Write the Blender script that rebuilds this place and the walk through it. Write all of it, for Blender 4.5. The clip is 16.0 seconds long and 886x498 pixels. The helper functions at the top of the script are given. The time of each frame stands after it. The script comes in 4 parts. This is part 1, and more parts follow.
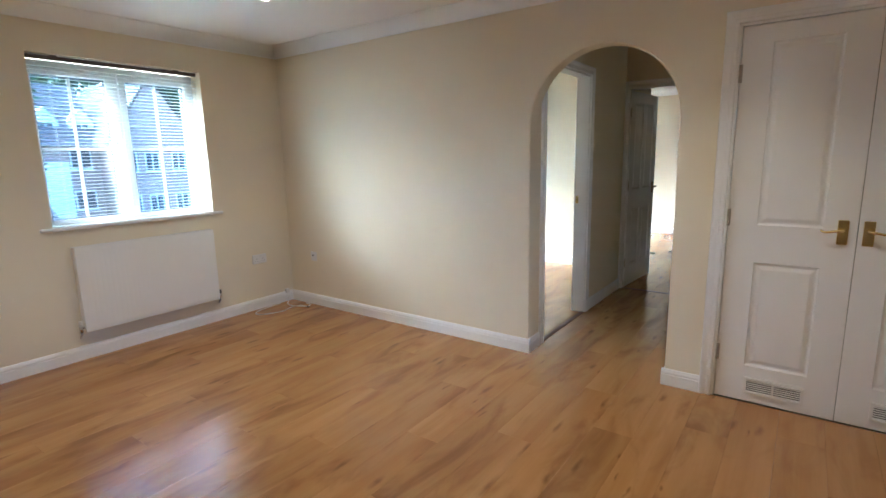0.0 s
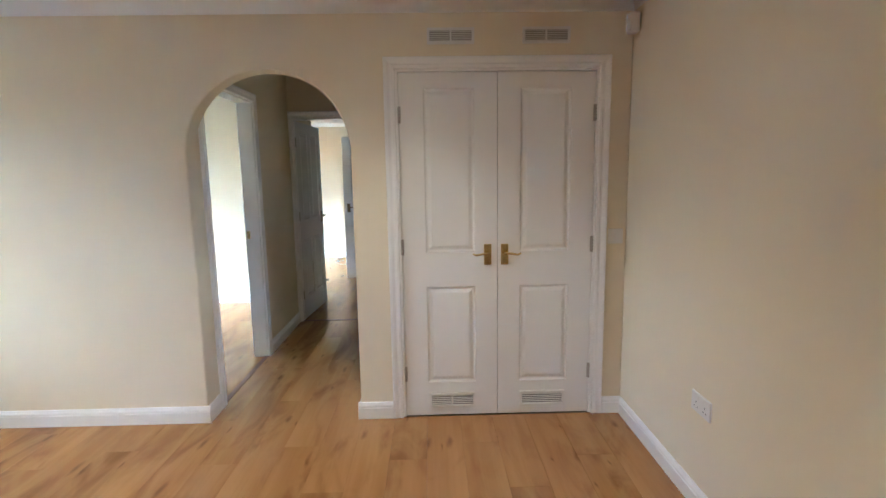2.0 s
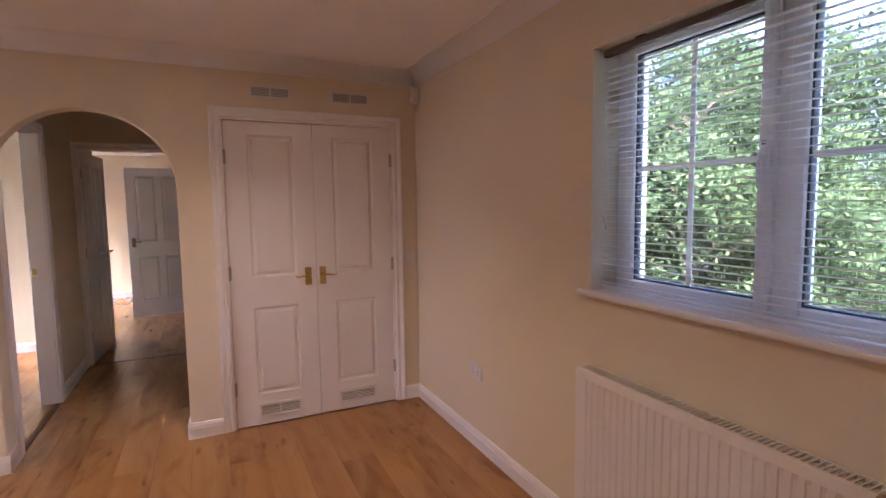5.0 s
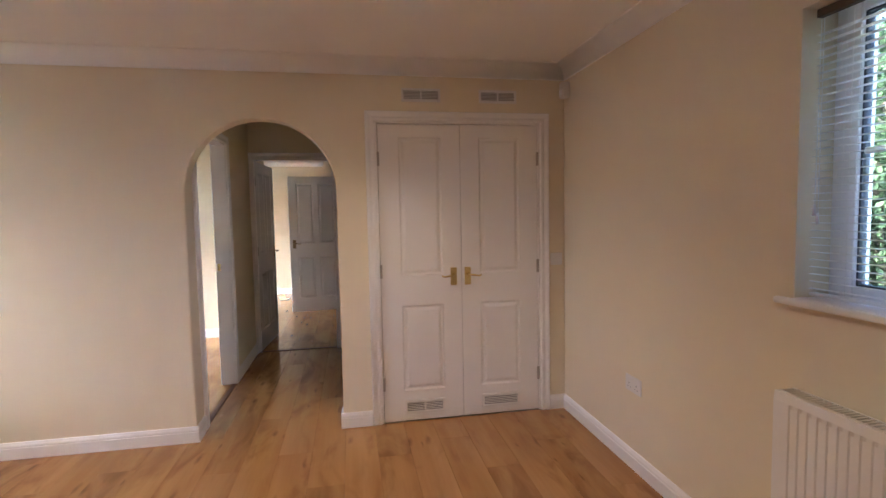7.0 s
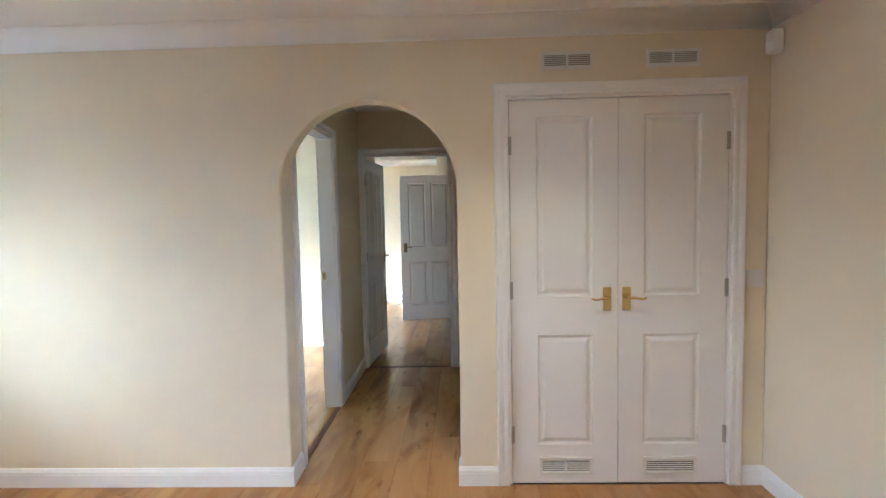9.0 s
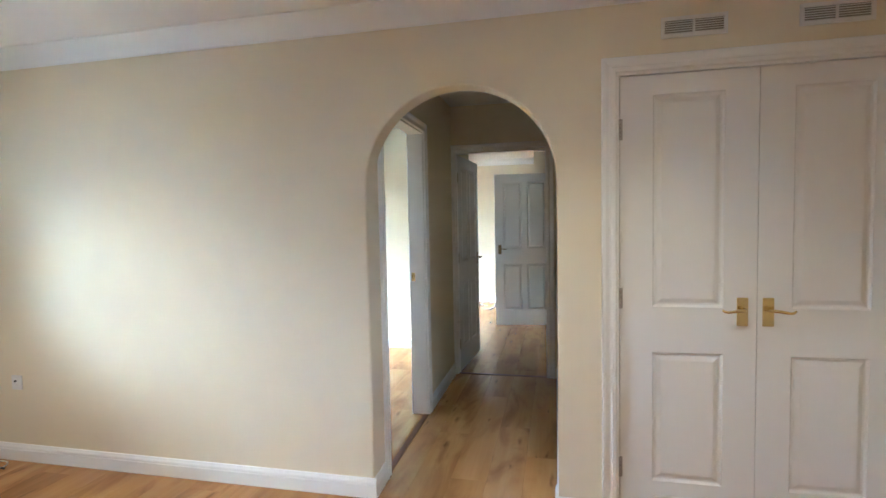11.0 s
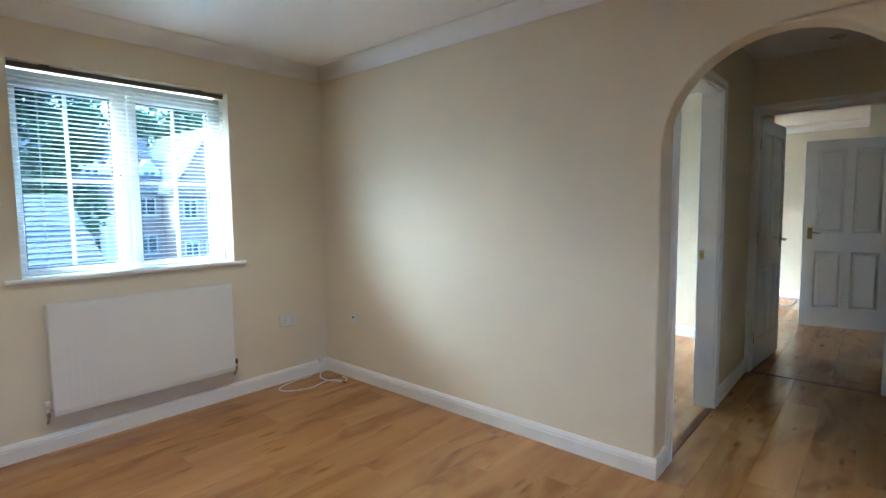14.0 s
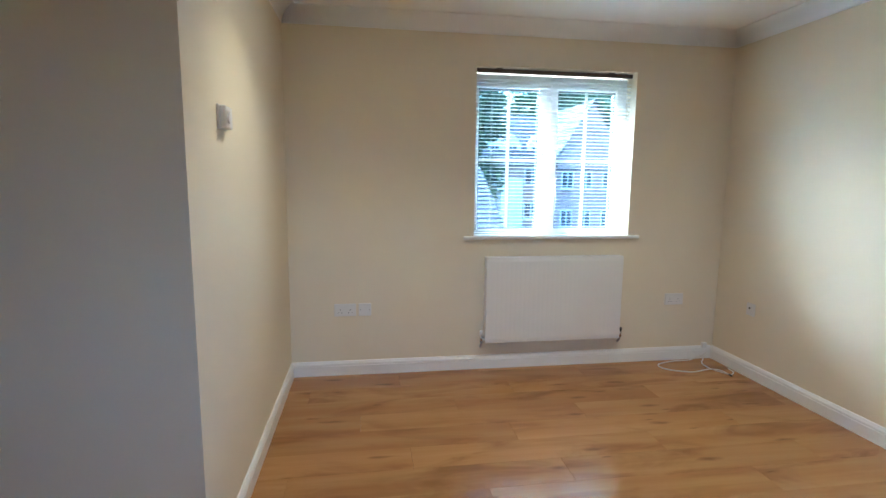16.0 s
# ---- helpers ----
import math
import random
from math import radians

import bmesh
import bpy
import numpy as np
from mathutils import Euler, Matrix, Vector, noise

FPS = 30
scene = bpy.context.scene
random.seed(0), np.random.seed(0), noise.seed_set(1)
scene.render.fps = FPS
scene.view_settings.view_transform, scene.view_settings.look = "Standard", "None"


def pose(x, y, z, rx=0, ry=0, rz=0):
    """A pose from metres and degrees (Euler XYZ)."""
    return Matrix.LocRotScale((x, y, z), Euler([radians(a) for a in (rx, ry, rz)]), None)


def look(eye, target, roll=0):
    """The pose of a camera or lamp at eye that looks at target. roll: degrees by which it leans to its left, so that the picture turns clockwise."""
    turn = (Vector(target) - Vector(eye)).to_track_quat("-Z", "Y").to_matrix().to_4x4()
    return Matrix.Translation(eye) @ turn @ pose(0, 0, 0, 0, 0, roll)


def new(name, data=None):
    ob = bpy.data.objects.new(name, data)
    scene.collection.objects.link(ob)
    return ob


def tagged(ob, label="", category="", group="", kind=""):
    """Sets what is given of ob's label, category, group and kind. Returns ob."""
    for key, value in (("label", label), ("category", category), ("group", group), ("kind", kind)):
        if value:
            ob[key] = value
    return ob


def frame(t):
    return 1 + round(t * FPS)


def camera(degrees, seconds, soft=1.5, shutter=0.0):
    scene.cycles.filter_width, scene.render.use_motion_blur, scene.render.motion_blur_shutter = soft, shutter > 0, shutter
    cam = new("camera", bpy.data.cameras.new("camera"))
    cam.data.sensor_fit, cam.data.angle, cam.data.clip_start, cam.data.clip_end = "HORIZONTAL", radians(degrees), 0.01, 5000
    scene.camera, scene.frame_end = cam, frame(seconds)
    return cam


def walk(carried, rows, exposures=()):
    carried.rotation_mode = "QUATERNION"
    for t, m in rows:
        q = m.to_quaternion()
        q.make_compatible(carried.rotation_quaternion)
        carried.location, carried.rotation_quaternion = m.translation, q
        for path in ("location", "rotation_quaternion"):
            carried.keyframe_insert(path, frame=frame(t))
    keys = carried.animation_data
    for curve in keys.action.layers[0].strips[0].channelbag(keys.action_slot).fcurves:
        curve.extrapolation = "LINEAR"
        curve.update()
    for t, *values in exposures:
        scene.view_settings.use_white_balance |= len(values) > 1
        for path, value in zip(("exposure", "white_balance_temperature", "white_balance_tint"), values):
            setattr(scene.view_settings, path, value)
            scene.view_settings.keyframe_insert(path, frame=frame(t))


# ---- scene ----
cam = camera(82.9, 16.0)
PATH = [
    (0, (-0.013, -0.066, 1.378), (-1.168, 1.526, 1.015), -1.2),
    (0.5, (-0.031, 0.036, 1.361), (-0.996, 1.753, 1.011), -1.1),
    (1, (-0.107, 0.173, 1.383), (-0.814, 2.013, 1.045), -1.1),
    (1.5, (-0.124, 0.229, 1.39), (-0.5, 2.168, 1.079), -1.0),
    (2, (-0.169, 0.164, 1.43), (-0.127, 2.143, 1.139), -0.9),
    (2.5, (-0.197, 0.063, 1.461), (0.289, 1.983, 1.182), -0.8),
    (3, (-0.134, -0.082, 1.457), (0.695, 1.72, 1.198), -0.7),
    (5.5, (-0.539, -0.47, 1.444), (0.305, 1.336, 1.287), -0.9),
    (6, (-0.571, -0.496, 1.429), (0.093, 1.385, 1.285), -0.9),
    (6.5, (-0.551, -0.446, 1.415), (-0.057, 1.486, 1.271), -1.0),
    (7, (-0.531, -0.296, 1.4), (-0.169, 1.666, 1.259), -1.1),
    (7.5, (-0.486, -0.084, 1.407), (-0.245, 1.897, 1.272), -1.0),
    (8, (-0.501, 0.102, 1.421), (-0.366, 2.092, 1.279), -1.1),
    (8.5, (-0.556, 0.32, 1.421), (-0.523, 2.316, 1.286), -1.2),
    (9, (-0.603, 0.44, 1.414), (-0.667, 2.435, 1.284), -1.2),
    (11.5, (-0.617, 0.702, 1.374), (-1.151, 2.626, 1.265), -1.1),
    (12, (-0.625, 0.7, 1.364), (-1.263, 2.592, 1.25), -1.1),
    (12.5, (-0.655, 0.689, 1.345), (-1.427, 2.53, 1.224), -1.1),
    (13, (-0.687, 0.669, 1.33), (-1.617, 2.435, 1.195), -1.0),
    (13.5, (-0.711, 0.651, 1.305), (-1.829, 2.303, 1.161), -0.8),
    (14, (-0.739, 0.607, 1.303), (-2.055, 2.105, 1.142), -0.6),
    (14.5, (-0.759, 0.54, 1.304), (-2.275, 1.832, 1.126), -0.3),
    (15, (-0.76, 0.449, 1.334), (-2.461, 1.48, 1.125), 0.4),
    (15.5, (-0.747, 0.405, 1.327), (-2.61, 1.095, 1.098), 0.5),
    (16, (-0.73, 0.377, 1.337), (-2.688, 0.677, 1.065), 0.6),
]
EXPOSURES = [(0.0, 4.89, 4990, 4), (1.5, 4.99, 4840, -1), (2.0, 5.25, 4890, 3), (2.5, 5.05, 4640, -5), (3.0, 4.82, 4820, 10), (5.5, 4.64, 6190, 37), (7.5, 5.0, 5490, 13), (9.0, 5.43, 4840, 3), (12.5, 5.08, 4820, 1), (14.5, 4.7, 4720, 0), (16.0, 4.92, 4790, 1)]
walk(cam, [(t, look(eye, target, roll)) for t, eye, target, roll in PATH], EXPOSURES)

# ---- world and light ----
world = bpy.data.worlds.new("sky")
scene.world = world
world.use_nodes = True
wn = world.node_tree.nodes
sky = wn.new("ShaderNodeTexSky")
sky.sky_type = "NISHITA"
sky.sun_disc = False
sky.sun_elevation, sky.sun_rotation = radians(38), radians(218)
sky.air_density, sky.dust_density, sky.ozone_density = 0.75, 6.0, 0.7
wn["Background"].inputs["Strength"].default_value = 0.15
world.node_tree.links.new(sky.outputs["Color"], wn["Background"].inputs["Color"])
sun_data = bpy.data.lights.new("sun", "SUN")
sun_data.energy, sun_data.angle, sun_data.color = 0.60, radians(50), (1.0, 0.94, 0.84)
sun = new("sun", sun_data)
sun.matrix_world = look((-0.616, -0.788, 0.78), (0, 0, 0))

# ---- dimensions ----
X_E, X_W, Y_N, Y_S = 0.945, -4.11, 3.0, -2.6      # living room faces
X_B, Y_B = -2.29, -0.135                           # corner of the block
Z_C = 2.385
HALL_L, HALL_R, Y_D2 = -1.517, -0.60, 5.085
Y_BED, Y_FAR = 5.92, 9.12                          # north faces of the rooms beyond
ARCH_X, ARCH_Z, ARCH_R = -1.062, 1.556, 0.4515
WIN_E = (0.49, 1.314, 1.088, 2.045)                 # centre, width, sill, head
WIN_W = (1.681, 1.143, 0.952, 2.092)
BED_WIN, FAR_WIN = (4.6, 1.4, 0.85, 2.10), (7.0, 1.7, 0.50, 2.10)


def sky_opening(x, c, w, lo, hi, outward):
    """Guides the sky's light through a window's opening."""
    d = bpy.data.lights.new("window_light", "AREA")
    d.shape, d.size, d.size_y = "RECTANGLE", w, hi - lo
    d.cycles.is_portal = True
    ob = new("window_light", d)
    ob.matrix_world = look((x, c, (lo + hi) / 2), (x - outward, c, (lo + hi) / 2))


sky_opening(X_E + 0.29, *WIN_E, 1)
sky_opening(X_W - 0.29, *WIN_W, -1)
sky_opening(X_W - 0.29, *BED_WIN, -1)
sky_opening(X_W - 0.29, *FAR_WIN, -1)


# ---- materials ----
def mat(name, colour, rough=0.5, metal=0.0, var=0.06, scale=3.0, fine=60.0, bump=0.02, stretch=(1, 1, 1), spec=0.5, coords="Object"):
    """A painted, plastic or metal surface: two scales of variation in colour and gloss, and a fine relief."""
    m = bpy.data.materials.new(name)
    m.use_nodes = True
    nt = m.node_tree
    n, l = nt.nodes, nt.links
    b = n["Principled BSDF"]
    b.inputs["Metallic"].default_value = metal
    b.inputs["Specular IOR Level"].default_value = spec
    tc, mp = n.new("ShaderNodeTexCoord"), n.new("ShaderNodeMapping")
    mp.inputs["Scale"].default_value = stretch
    l.new(tc.outputs[coords], mp.inputs["Vector"])
    big, small = n.new("ShaderNodeTexNoise"), n.new("ShaderNodeTexNoise")
    big.inputs["Scale"].default_value, big.inputs["Detail"].default_value = scale, 4
    small.inputs["Scale"].default_value, small.inputs["Detail"].default_value = fine, 3
    for t in (big, small):
        l.new(mp.outputs["Vector"], t.inputs["Vector"])
    mix = n.new("ShaderNodeMath")
    mix.operation = "MULTIPLY_ADD"
    mix.inputs[1].default_value = 0.35
    l.new(small.outputs["Fac"], mix.inputs[0])
    l.new(big.outputs["Fac"], mix.inputs[2])
    ramp = n.new("ShaderNodeMapRange")
    ramp.inputs["From Min"].default_value, ramp.inputs["From Max"].default_value = 0.35, 1.0
    ramp.inputs["To Min"].default_value, ramp.inputs["To Max"].default_value = 1 - var, 1 + var
    l.new(mix.outputs[0], ramp.inputs["Value"])
    hue = n.new("ShaderNodeHueSaturation")
    hue.inputs["Color"].default_value = (*colour, 1)
    l.new(ramp.outputs[0], hue.inputs["Value"])
    l.new(hue.outputs[0], b.inputs["Base Color"])
    rr = n.new("ShaderNodeMapRange")
    rr.inputs["To Min"].default_value, rr.inputs["To Max"].default_value = max(0.02, rough - 0.03), min(1, rough + 0.05)
    l.new(big.outputs["Fac"], rr.inputs["Value"])
    l.new(rr.outputs[0], b.inputs["Roughness"])
    bp = n.new("ShaderNodeBump")
    bp.inputs["Strength"].default_value, bp.inputs["Distance"].default_value = bump, 0.01
    l.new(small.outputs["Fac"], bp.inputs["Height"])
    l.new(bp.outputs[0], b.inputs["Normal"])
    return m


def let_light_through(m, colour, share):
    """Thin plastic: a share of the light passes through."""
    n, l = m.node_tree.nodes, m.node_tree.links
    t, mx = n.new("ShaderNodeBsdfTranslucent"), n.new("ShaderNodeMixShader")
    t.inputs["Color"].default_value = (*colour, 1)
    mx.inputs[0].default_value = share
    l.new(n["Principled BSDF"].outputs[0], mx.inputs[1])
    l.new(t.outputs[0], mx.inputs[2])
    l.new(mx.outputs[0], n["Material Output"].inputs["Surface"])


def wood_floor():
    m = bpy.data.materials.new("oak_laminate")
    m.use_nodes = True
    n, l = m.node_tree.nodes, m.node_tree.links
    b = n["Principled BSDF"]
    tc, info = n.new("ShaderNodeTexCoord"), n.new("ShaderNodeObjectInfo")
    off = n.new("ShaderNodeVectorMath")
    off.operation = "MULTIPLY_ADD"
    off.inputs[1].default_value = (37.0, 91.0, 13.0)
    l.new(info.outputs["Random"], off.inputs[0])
    l.new(tc.outputs["Object"], off.inputs[2])

    def noise_tex(scale, stretch, detail, rough=0.55, distort=0.0):
        mp, t = n.new("ShaderNodeMapping"), n.new("ShaderNodeTexNoise")
        mp.inputs["Scale"].default_value = stretch
        l.new(off.outputs[0], mp.inputs["Vector"])
        l.new(mp.outputs[0], t.inputs["Vector"])
        t.inputs["Scale"].default_value, t.inputs["Detail"].default_value = scale, detail
        t.inputs["Roughness"].default_value, t.inputs["Distortion"].default_value = rough, distort
        return t.outputs["Fac"]

    def mixed(kind, fac, a, c):
        x = n.new("ShaderNodeMix")
        x.data_type, x.blend_type = "RGBA", kind
        for socket, v in ((x.inputs[0], fac), (x.inputs[6], a), (x.inputs[7], c)):
            if isinstance(v, (int, float)):
                socket.default_value = v
            elif isinstance(v, tuple):
                socket.default_value = (*v, 1)
            else:
                l.new(v, socket)
        return x.outputs[2]

    def eased(value, lo, hi, a, c):
        r = n.new("ShaderNodeMapRange")
        r.interpolation_type = "SMOOTHSTEP"
        for key, v in (("From Min", lo), ("From Max", hi), ("To Min", a), ("To Max", c)):
            r.inputs[key].default_value = v
        l.new(value, r.inputs["Value"])
        return r.outputs[0]

    figure = mixed("MIX", eased(noise_tex(2.2, (4.0, 0.34, 1), 3, 0.45), 0.25, 0.75, 0.0, 1.0), WOOD_MID, WOOD_LIGHT)
    grain = mixed("MIX", eased(noise_tex(60, (1.0, 0.035, 1), 2), 0.3, 0.7, 0.0, 1.0), (0.88, 0.86, 0.82), (1.0, 1.0, 1.0))
    col = mixed("MULTIPLY", 0.4, figure, grain)
    mottle = eased(noise_tex(1.9, (2.8, 0.8, 1), 4, 0.55, 0.9), 0.42, 0.74, 0.0, 0.70)
    col = mixed("MIX", mottle, col, WOOD_DARK)
    for scale, stretch, keep in ((2.3, (3.4, 0.8, 1), 0.72), (5.0, (3.2, 0.7, 1), 0.92)):
        mp, dash = n.new("ShaderNodeMapping"), n.new("ShaderNodeTexVoronoi")
        mp.inputs["Scale"].default_value = stretch
        warp = n.new("ShaderNodeVectorMath")
        warp.operation = "MULTIPLY_ADD"
        warp.inputs[1].default_value = (0.035, 0.16, 0.0)
        l.new(noise_tex(9, (2, 0.8, 1), 2), warp.inputs[0])
        l.new(off.outputs[0], warp.inputs[2])
        l.new(warp.outputs[0], mp.inputs["Vector"])
        l.new(mp.outputs[0], dash.inputs["Vector"])
        dash.voronoi_dimensions = "2D"
        dash.inputs["Scale"].default_value = scale
        fade, sel, both = n.new("ShaderNodeMapRange"), n.new("ShaderNodeMath"), n.new("ShaderNodeMath")
        fade.interpolation_type = "SMOOTHSTEP"
        fade.inputs["From Min"].default_value, fade.inputs["From Max"].default_value = 0.0, 0.17
        fade.inputs["To Min"].default_value, fade.inputs["To Max"].default_value = 0.55, 0.0
        l.new(dash.outputs["Distance"], fade.inputs["Value"])
        pick = n.new("ShaderNodeSeparateColor")
        l.new(dash.outputs["Color"], pick.inputs[0])
        sel.operation, sel.inputs[1].default_value = "GREATER_THAN", keep
        l.new(pick.outputs[0], sel.inputs[0])
        both.operation = "MULTIPLY"
        l.new(fade.outputs[0], both.inputs[0])
        l.new(sel.outputs[0], both.inputs[1])
        col = mixed("MIX", both.outputs[0], col, WOOD_KNOT)
    tone = n.new("ShaderNodeMapRange")
    tone.inputs["To Min"].default_value, tone.inputs["To Max"].default_value = 0.93, 1.06
    l.new(info.outputs["Random"], tone.inputs["Value"])
    hue = n.new("ShaderNodeHueSaturation")
    l.new(col, hue.inputs["Color"])
    l.new(tone.outputs[0], hue.inputs["Value"])
    l.new(hue.outputs[0], b.inputs["Base Color"])
    l.new(eased(noise_tex(4, (1.2, 0.4, 1), 3), 0.2, 0.8, 0.19, 0.24), b.inputs["Roughness"])
    b.inputs["Specular IOR Level"].default_value = 0.5
    return m


def glass_mat(name, tint=(0.48, 0.60, 0.66)):
    m = bpy.data.materials.new(name)
    m.use_nodes = True
    b = m.node_tree.nodes["Principled BSDF"]
    b.inputs["Base Color"].default_value = (*tint, 1)
    b.inputs["Roughness"].default_value, b.inputs["IOR"].default_value = 0.0, 1.45
    b.inputs["Transmission Weight"].default_value = 1.0
    return m


def brick_mat(name, c1, c2, mortar):
    m = bpy.data.materials.new(name)
    m.use_nodes = True
    n, l = m.node_tree.nodes, m.node_tree.links
    b = n["Principled BSDF"]
    b.inputs["Roughness"].default_value = 0.9
    tc, mp, br = n.new("ShaderNodeTexCoord"), n.new("ShaderNodeMapping"), n.new("ShaderNodeTexBrick")
    mp.inputs["Rotation"].default_value = (radians(90), 0, radians(90))
    l.new(tc.outputs["Object"], mp.inputs["Vector"])
    l.new(mp.outputs[0], br.inputs["Vector"])
    for key, v in (("Color1", c1), ("Color2", c2), ("Mortar", mortar)):
        br.inputs[key].default_value = (*v, 1)
    br.inputs["Scale"].default_value = 4.4
    br.inputs["Mortar Size"].default_value = 0.02
    l.new(br.outputs["Color"], b.inputs["Base Color"])
    return m


def leaf_mat(name, dark, light):
    m = bpy.data.materials.new(name)
    m.use_nodes = True
    n, l = m.node_tree.nodes, m.node_tree.links
    b = n["Principled BSDF"]
    b.inputs["Roughness"].default_value = 0.7
    b.inputs["Specular IOR Level"].default_value = 0.15
    g, r = n.new("ShaderNodeNewGeometry"), n.new("ShaderNodeValToRGB")
    r.color_ramp.elements[0].color, r.color_ramp.elements[1].color = (*dark, 1), (*light, 1)
    l.new(g.outputs["Random Per Island"], r.inputs[0])
    l.new(r.outputs[0], b.inputs["Base Color"])
    t, mx = n.new("ShaderNodeBsdfTranslucent"), n.new("ShaderNodeMixShader")
    l.new(r.outputs[0], t.inputs["Color"])
    mx.inputs[0].default_value = 0.25
    l.new(b.outputs[0], mx.inputs[1])
    l.new(t.outputs[0], mx.inputs[2])
    l.new(mx.outputs[0], n["Material Output"].inputs["Surface"])
    return m


WOOD_DARK, WOOD_MID, WOOD_LIGHT, WOOD_KNOT = (0.190, 0.082, 0.022), (0.365, 0.178, 0.053), (0.455, 0.245, 0.085), (0.085, 0.036, 0.012)
OAK = wood_floor()
MAGNOLIA = mat("magnolia_emulsion", (0.80, 0.722, 0.555), 0.75, var=0.025, scale=1.2, fine=180, bump=0.03)
CEILING = mat("white_ceiling_emulsion", (0.92, 0.92, 0.91), 0.85, var=0.02, scale=1.5, fine=140, bump=0.06)
GLOSS = mat("white_gloss_paint", (0.87, 0.865, 0.85), 0.32, var=0.015, scale=5, fine=60, bump=0.002)
DOOR_WHITE = mat("white_door_paint", (0.85, 0.845, 0.83), 0.24, var=0.02, scale=4, fine=220, bump=0.04, stretch=(1, 1, 0.06))
UPVC = mat("white_upvc", (0.86, 0.865, 0.86), 0.32, var=0.015, fine=40, bump=0.005)
BLIND = mat("white_blind_slat", (0.86, 0.86, 0.84), 0.4, var=0.015, fine=40, bump=0.005)
let_light_through(BLIND, (0.88, 0.88, 0.84), 0.5)
# Dark brown puts the shade under the window head into the headrail.
HEADRAIL = mat("headrail_in_shade", (0.085, 0.062, 0.045), 0.45, var=0.1, scale=8, fine=60)
PLASTIC = mat("white_moulded_plastic", (0.78, 0.77, 0.74), 0.35, var=0.02, fine=50, bump=0.01)
ENAMEL = mat("white_enamel", (0.84, 0.83, 0.80), 0.32, var=0.02, scale=4, fine=120, bump=0.02)
ANTIQUE = mat("dulled_bronze", (0.26, 0.20, 0.12), 0.35, 1.0, var=0.15, scale=25, fine=200, bump=0.02)
BRASS = mat("polished_brass", (0.80, 0.64, 0.30), 0.20, 1.0, var=0.1, scale=25, fine=200, bump=0.02)
STEEL = mat("zinc_steel", (0.45, 0.43, 0.40), 0.4, 1.0, var=0.1, scale=40, fine=200)
CHROME = mat("chrome", (0.7, 0.7, 0.7), 0.2, 1.0, var=0.05)
BLACK = mat("black_plastic", (0.02, 0.02, 0.02), 0.5, var=0.1)
GASKET = mat("grey_rubber_gasket", (0.06, 0.07, 0.08), 0.6, var=0.1)
# Dark colour for shade behind the closet doors and in their vent slots.
DARK = mat("shadowed_void", (0.05, 0.05, 0.05), 0.9, var=0.1)
STRIP = mat("brown_threshold_strip", (0.17, 0.075, 0.03), 0.7, var=0.15, scale=20, spec=0.2)
CONCRETE = mat("concrete", (0.3, 0.29, 0.27), 0.9, var=0.15)
# Pane tints lower the brightness of the outdoor view, most at the west window.
GLASS = glass_mat("dimmed_view_glass")
DIM_VIEW_GLASS = glass_mat("dimmed_blue_view_glass", (0.36, 0.51, 0.62))
OUT_BRICK = brick_mat("pale_brick", (0.42, 0.29, 0.23), (0.34, 0.22, 0.18), (0.44, 0.40, 0.36))
ROOF_TILE = mat("grey_roof_tile", (0.075, 0.07, 0.075), 0.8, var=0.3, scale=2.5, fine=12, bump=0.4)
HOUSE_GLASS = mat("dark_house_glass", (0.05, 0.06, 0.07), 0.08, var=0.1)
BARK = mat("bark", (0.10, 0.075, 0.05), 0.9, var=0.3, scale=6, fine=30, bump=0.6, stretch=(1, 1, 0.2))
LEAF_NEAR = leaf_mat("hedge_leaf", (0.030, 0.055, 0.026), (0.10, 0.150, 0.065))
LEAF_FAR = leaf_mat("far_leaf", (0.03, 0.055, 0.025), (0.07, 0.11, 0.045))
GRASS = mat("grass", (0.06, 0.10, 0.03), 0.9, var=0.35, scale=0.4, fine=8, bump=0.5)
BOUNCE_PAVING = mat("light_bounce_paving", (0.52, 0.50, 0.46), 0.9, var=0.15, scale=1.0, fine=20, bump=0.2)
# Greys that stand for the shade between vent slats.
PALE_SLOT_SHADE = mat("pale_slot_shade", (0.30, 0.29, 0.26), 0.8, var=0.1)
VENT_SLOT_SHADE = mat("vent_slot_shade", (0.09, 0.088, 0.08), 0.8, var=0.1)
ASPHALT = mat("asphalt", (0.05, 0.05, 0.05), 0.9, var=0.2, scale=0.6, fine=60, bump=0.3)


def glow_mat(name, colour, strength):
    m = bpy.data.materials.new(name)
    m.use_nodes = True
    b = m.node_tree.nodes["Principled BSDF"]
    b.inputs["Base Color"].default_value = (0.8, 0.8, 0.8, 1)
    b.inputs["Emission Color"].default_value, b.inputs["Emission Strength"].default_value = (*colour, 1), strength
    return m


LAMP_GLOW = glow_mat("lamp_glow", (1.0, 0.72, 0.42), 6.0)


# ---- mesh helpers ----
def part(name, bm, material, parent=None, label=""):
    me = bpy.data.meshes.new(name)
    bmesh.ops.recalc_face_normals(bm, faces=bm.faces)
    bm.to_mesh(me)
    bm.free()
    me.materials.append(material)
    ob = new(name, me)
    ob.parent = parent
    if label:
        tagged(ob, label)
    return ob


def thing(name, m, label, category, group="", kind=""):
    ob = new(name)
    ob.empty_display_size = 0.05
    ob.matrix_world = m
    return tagged(ob, label, category, group, kind)


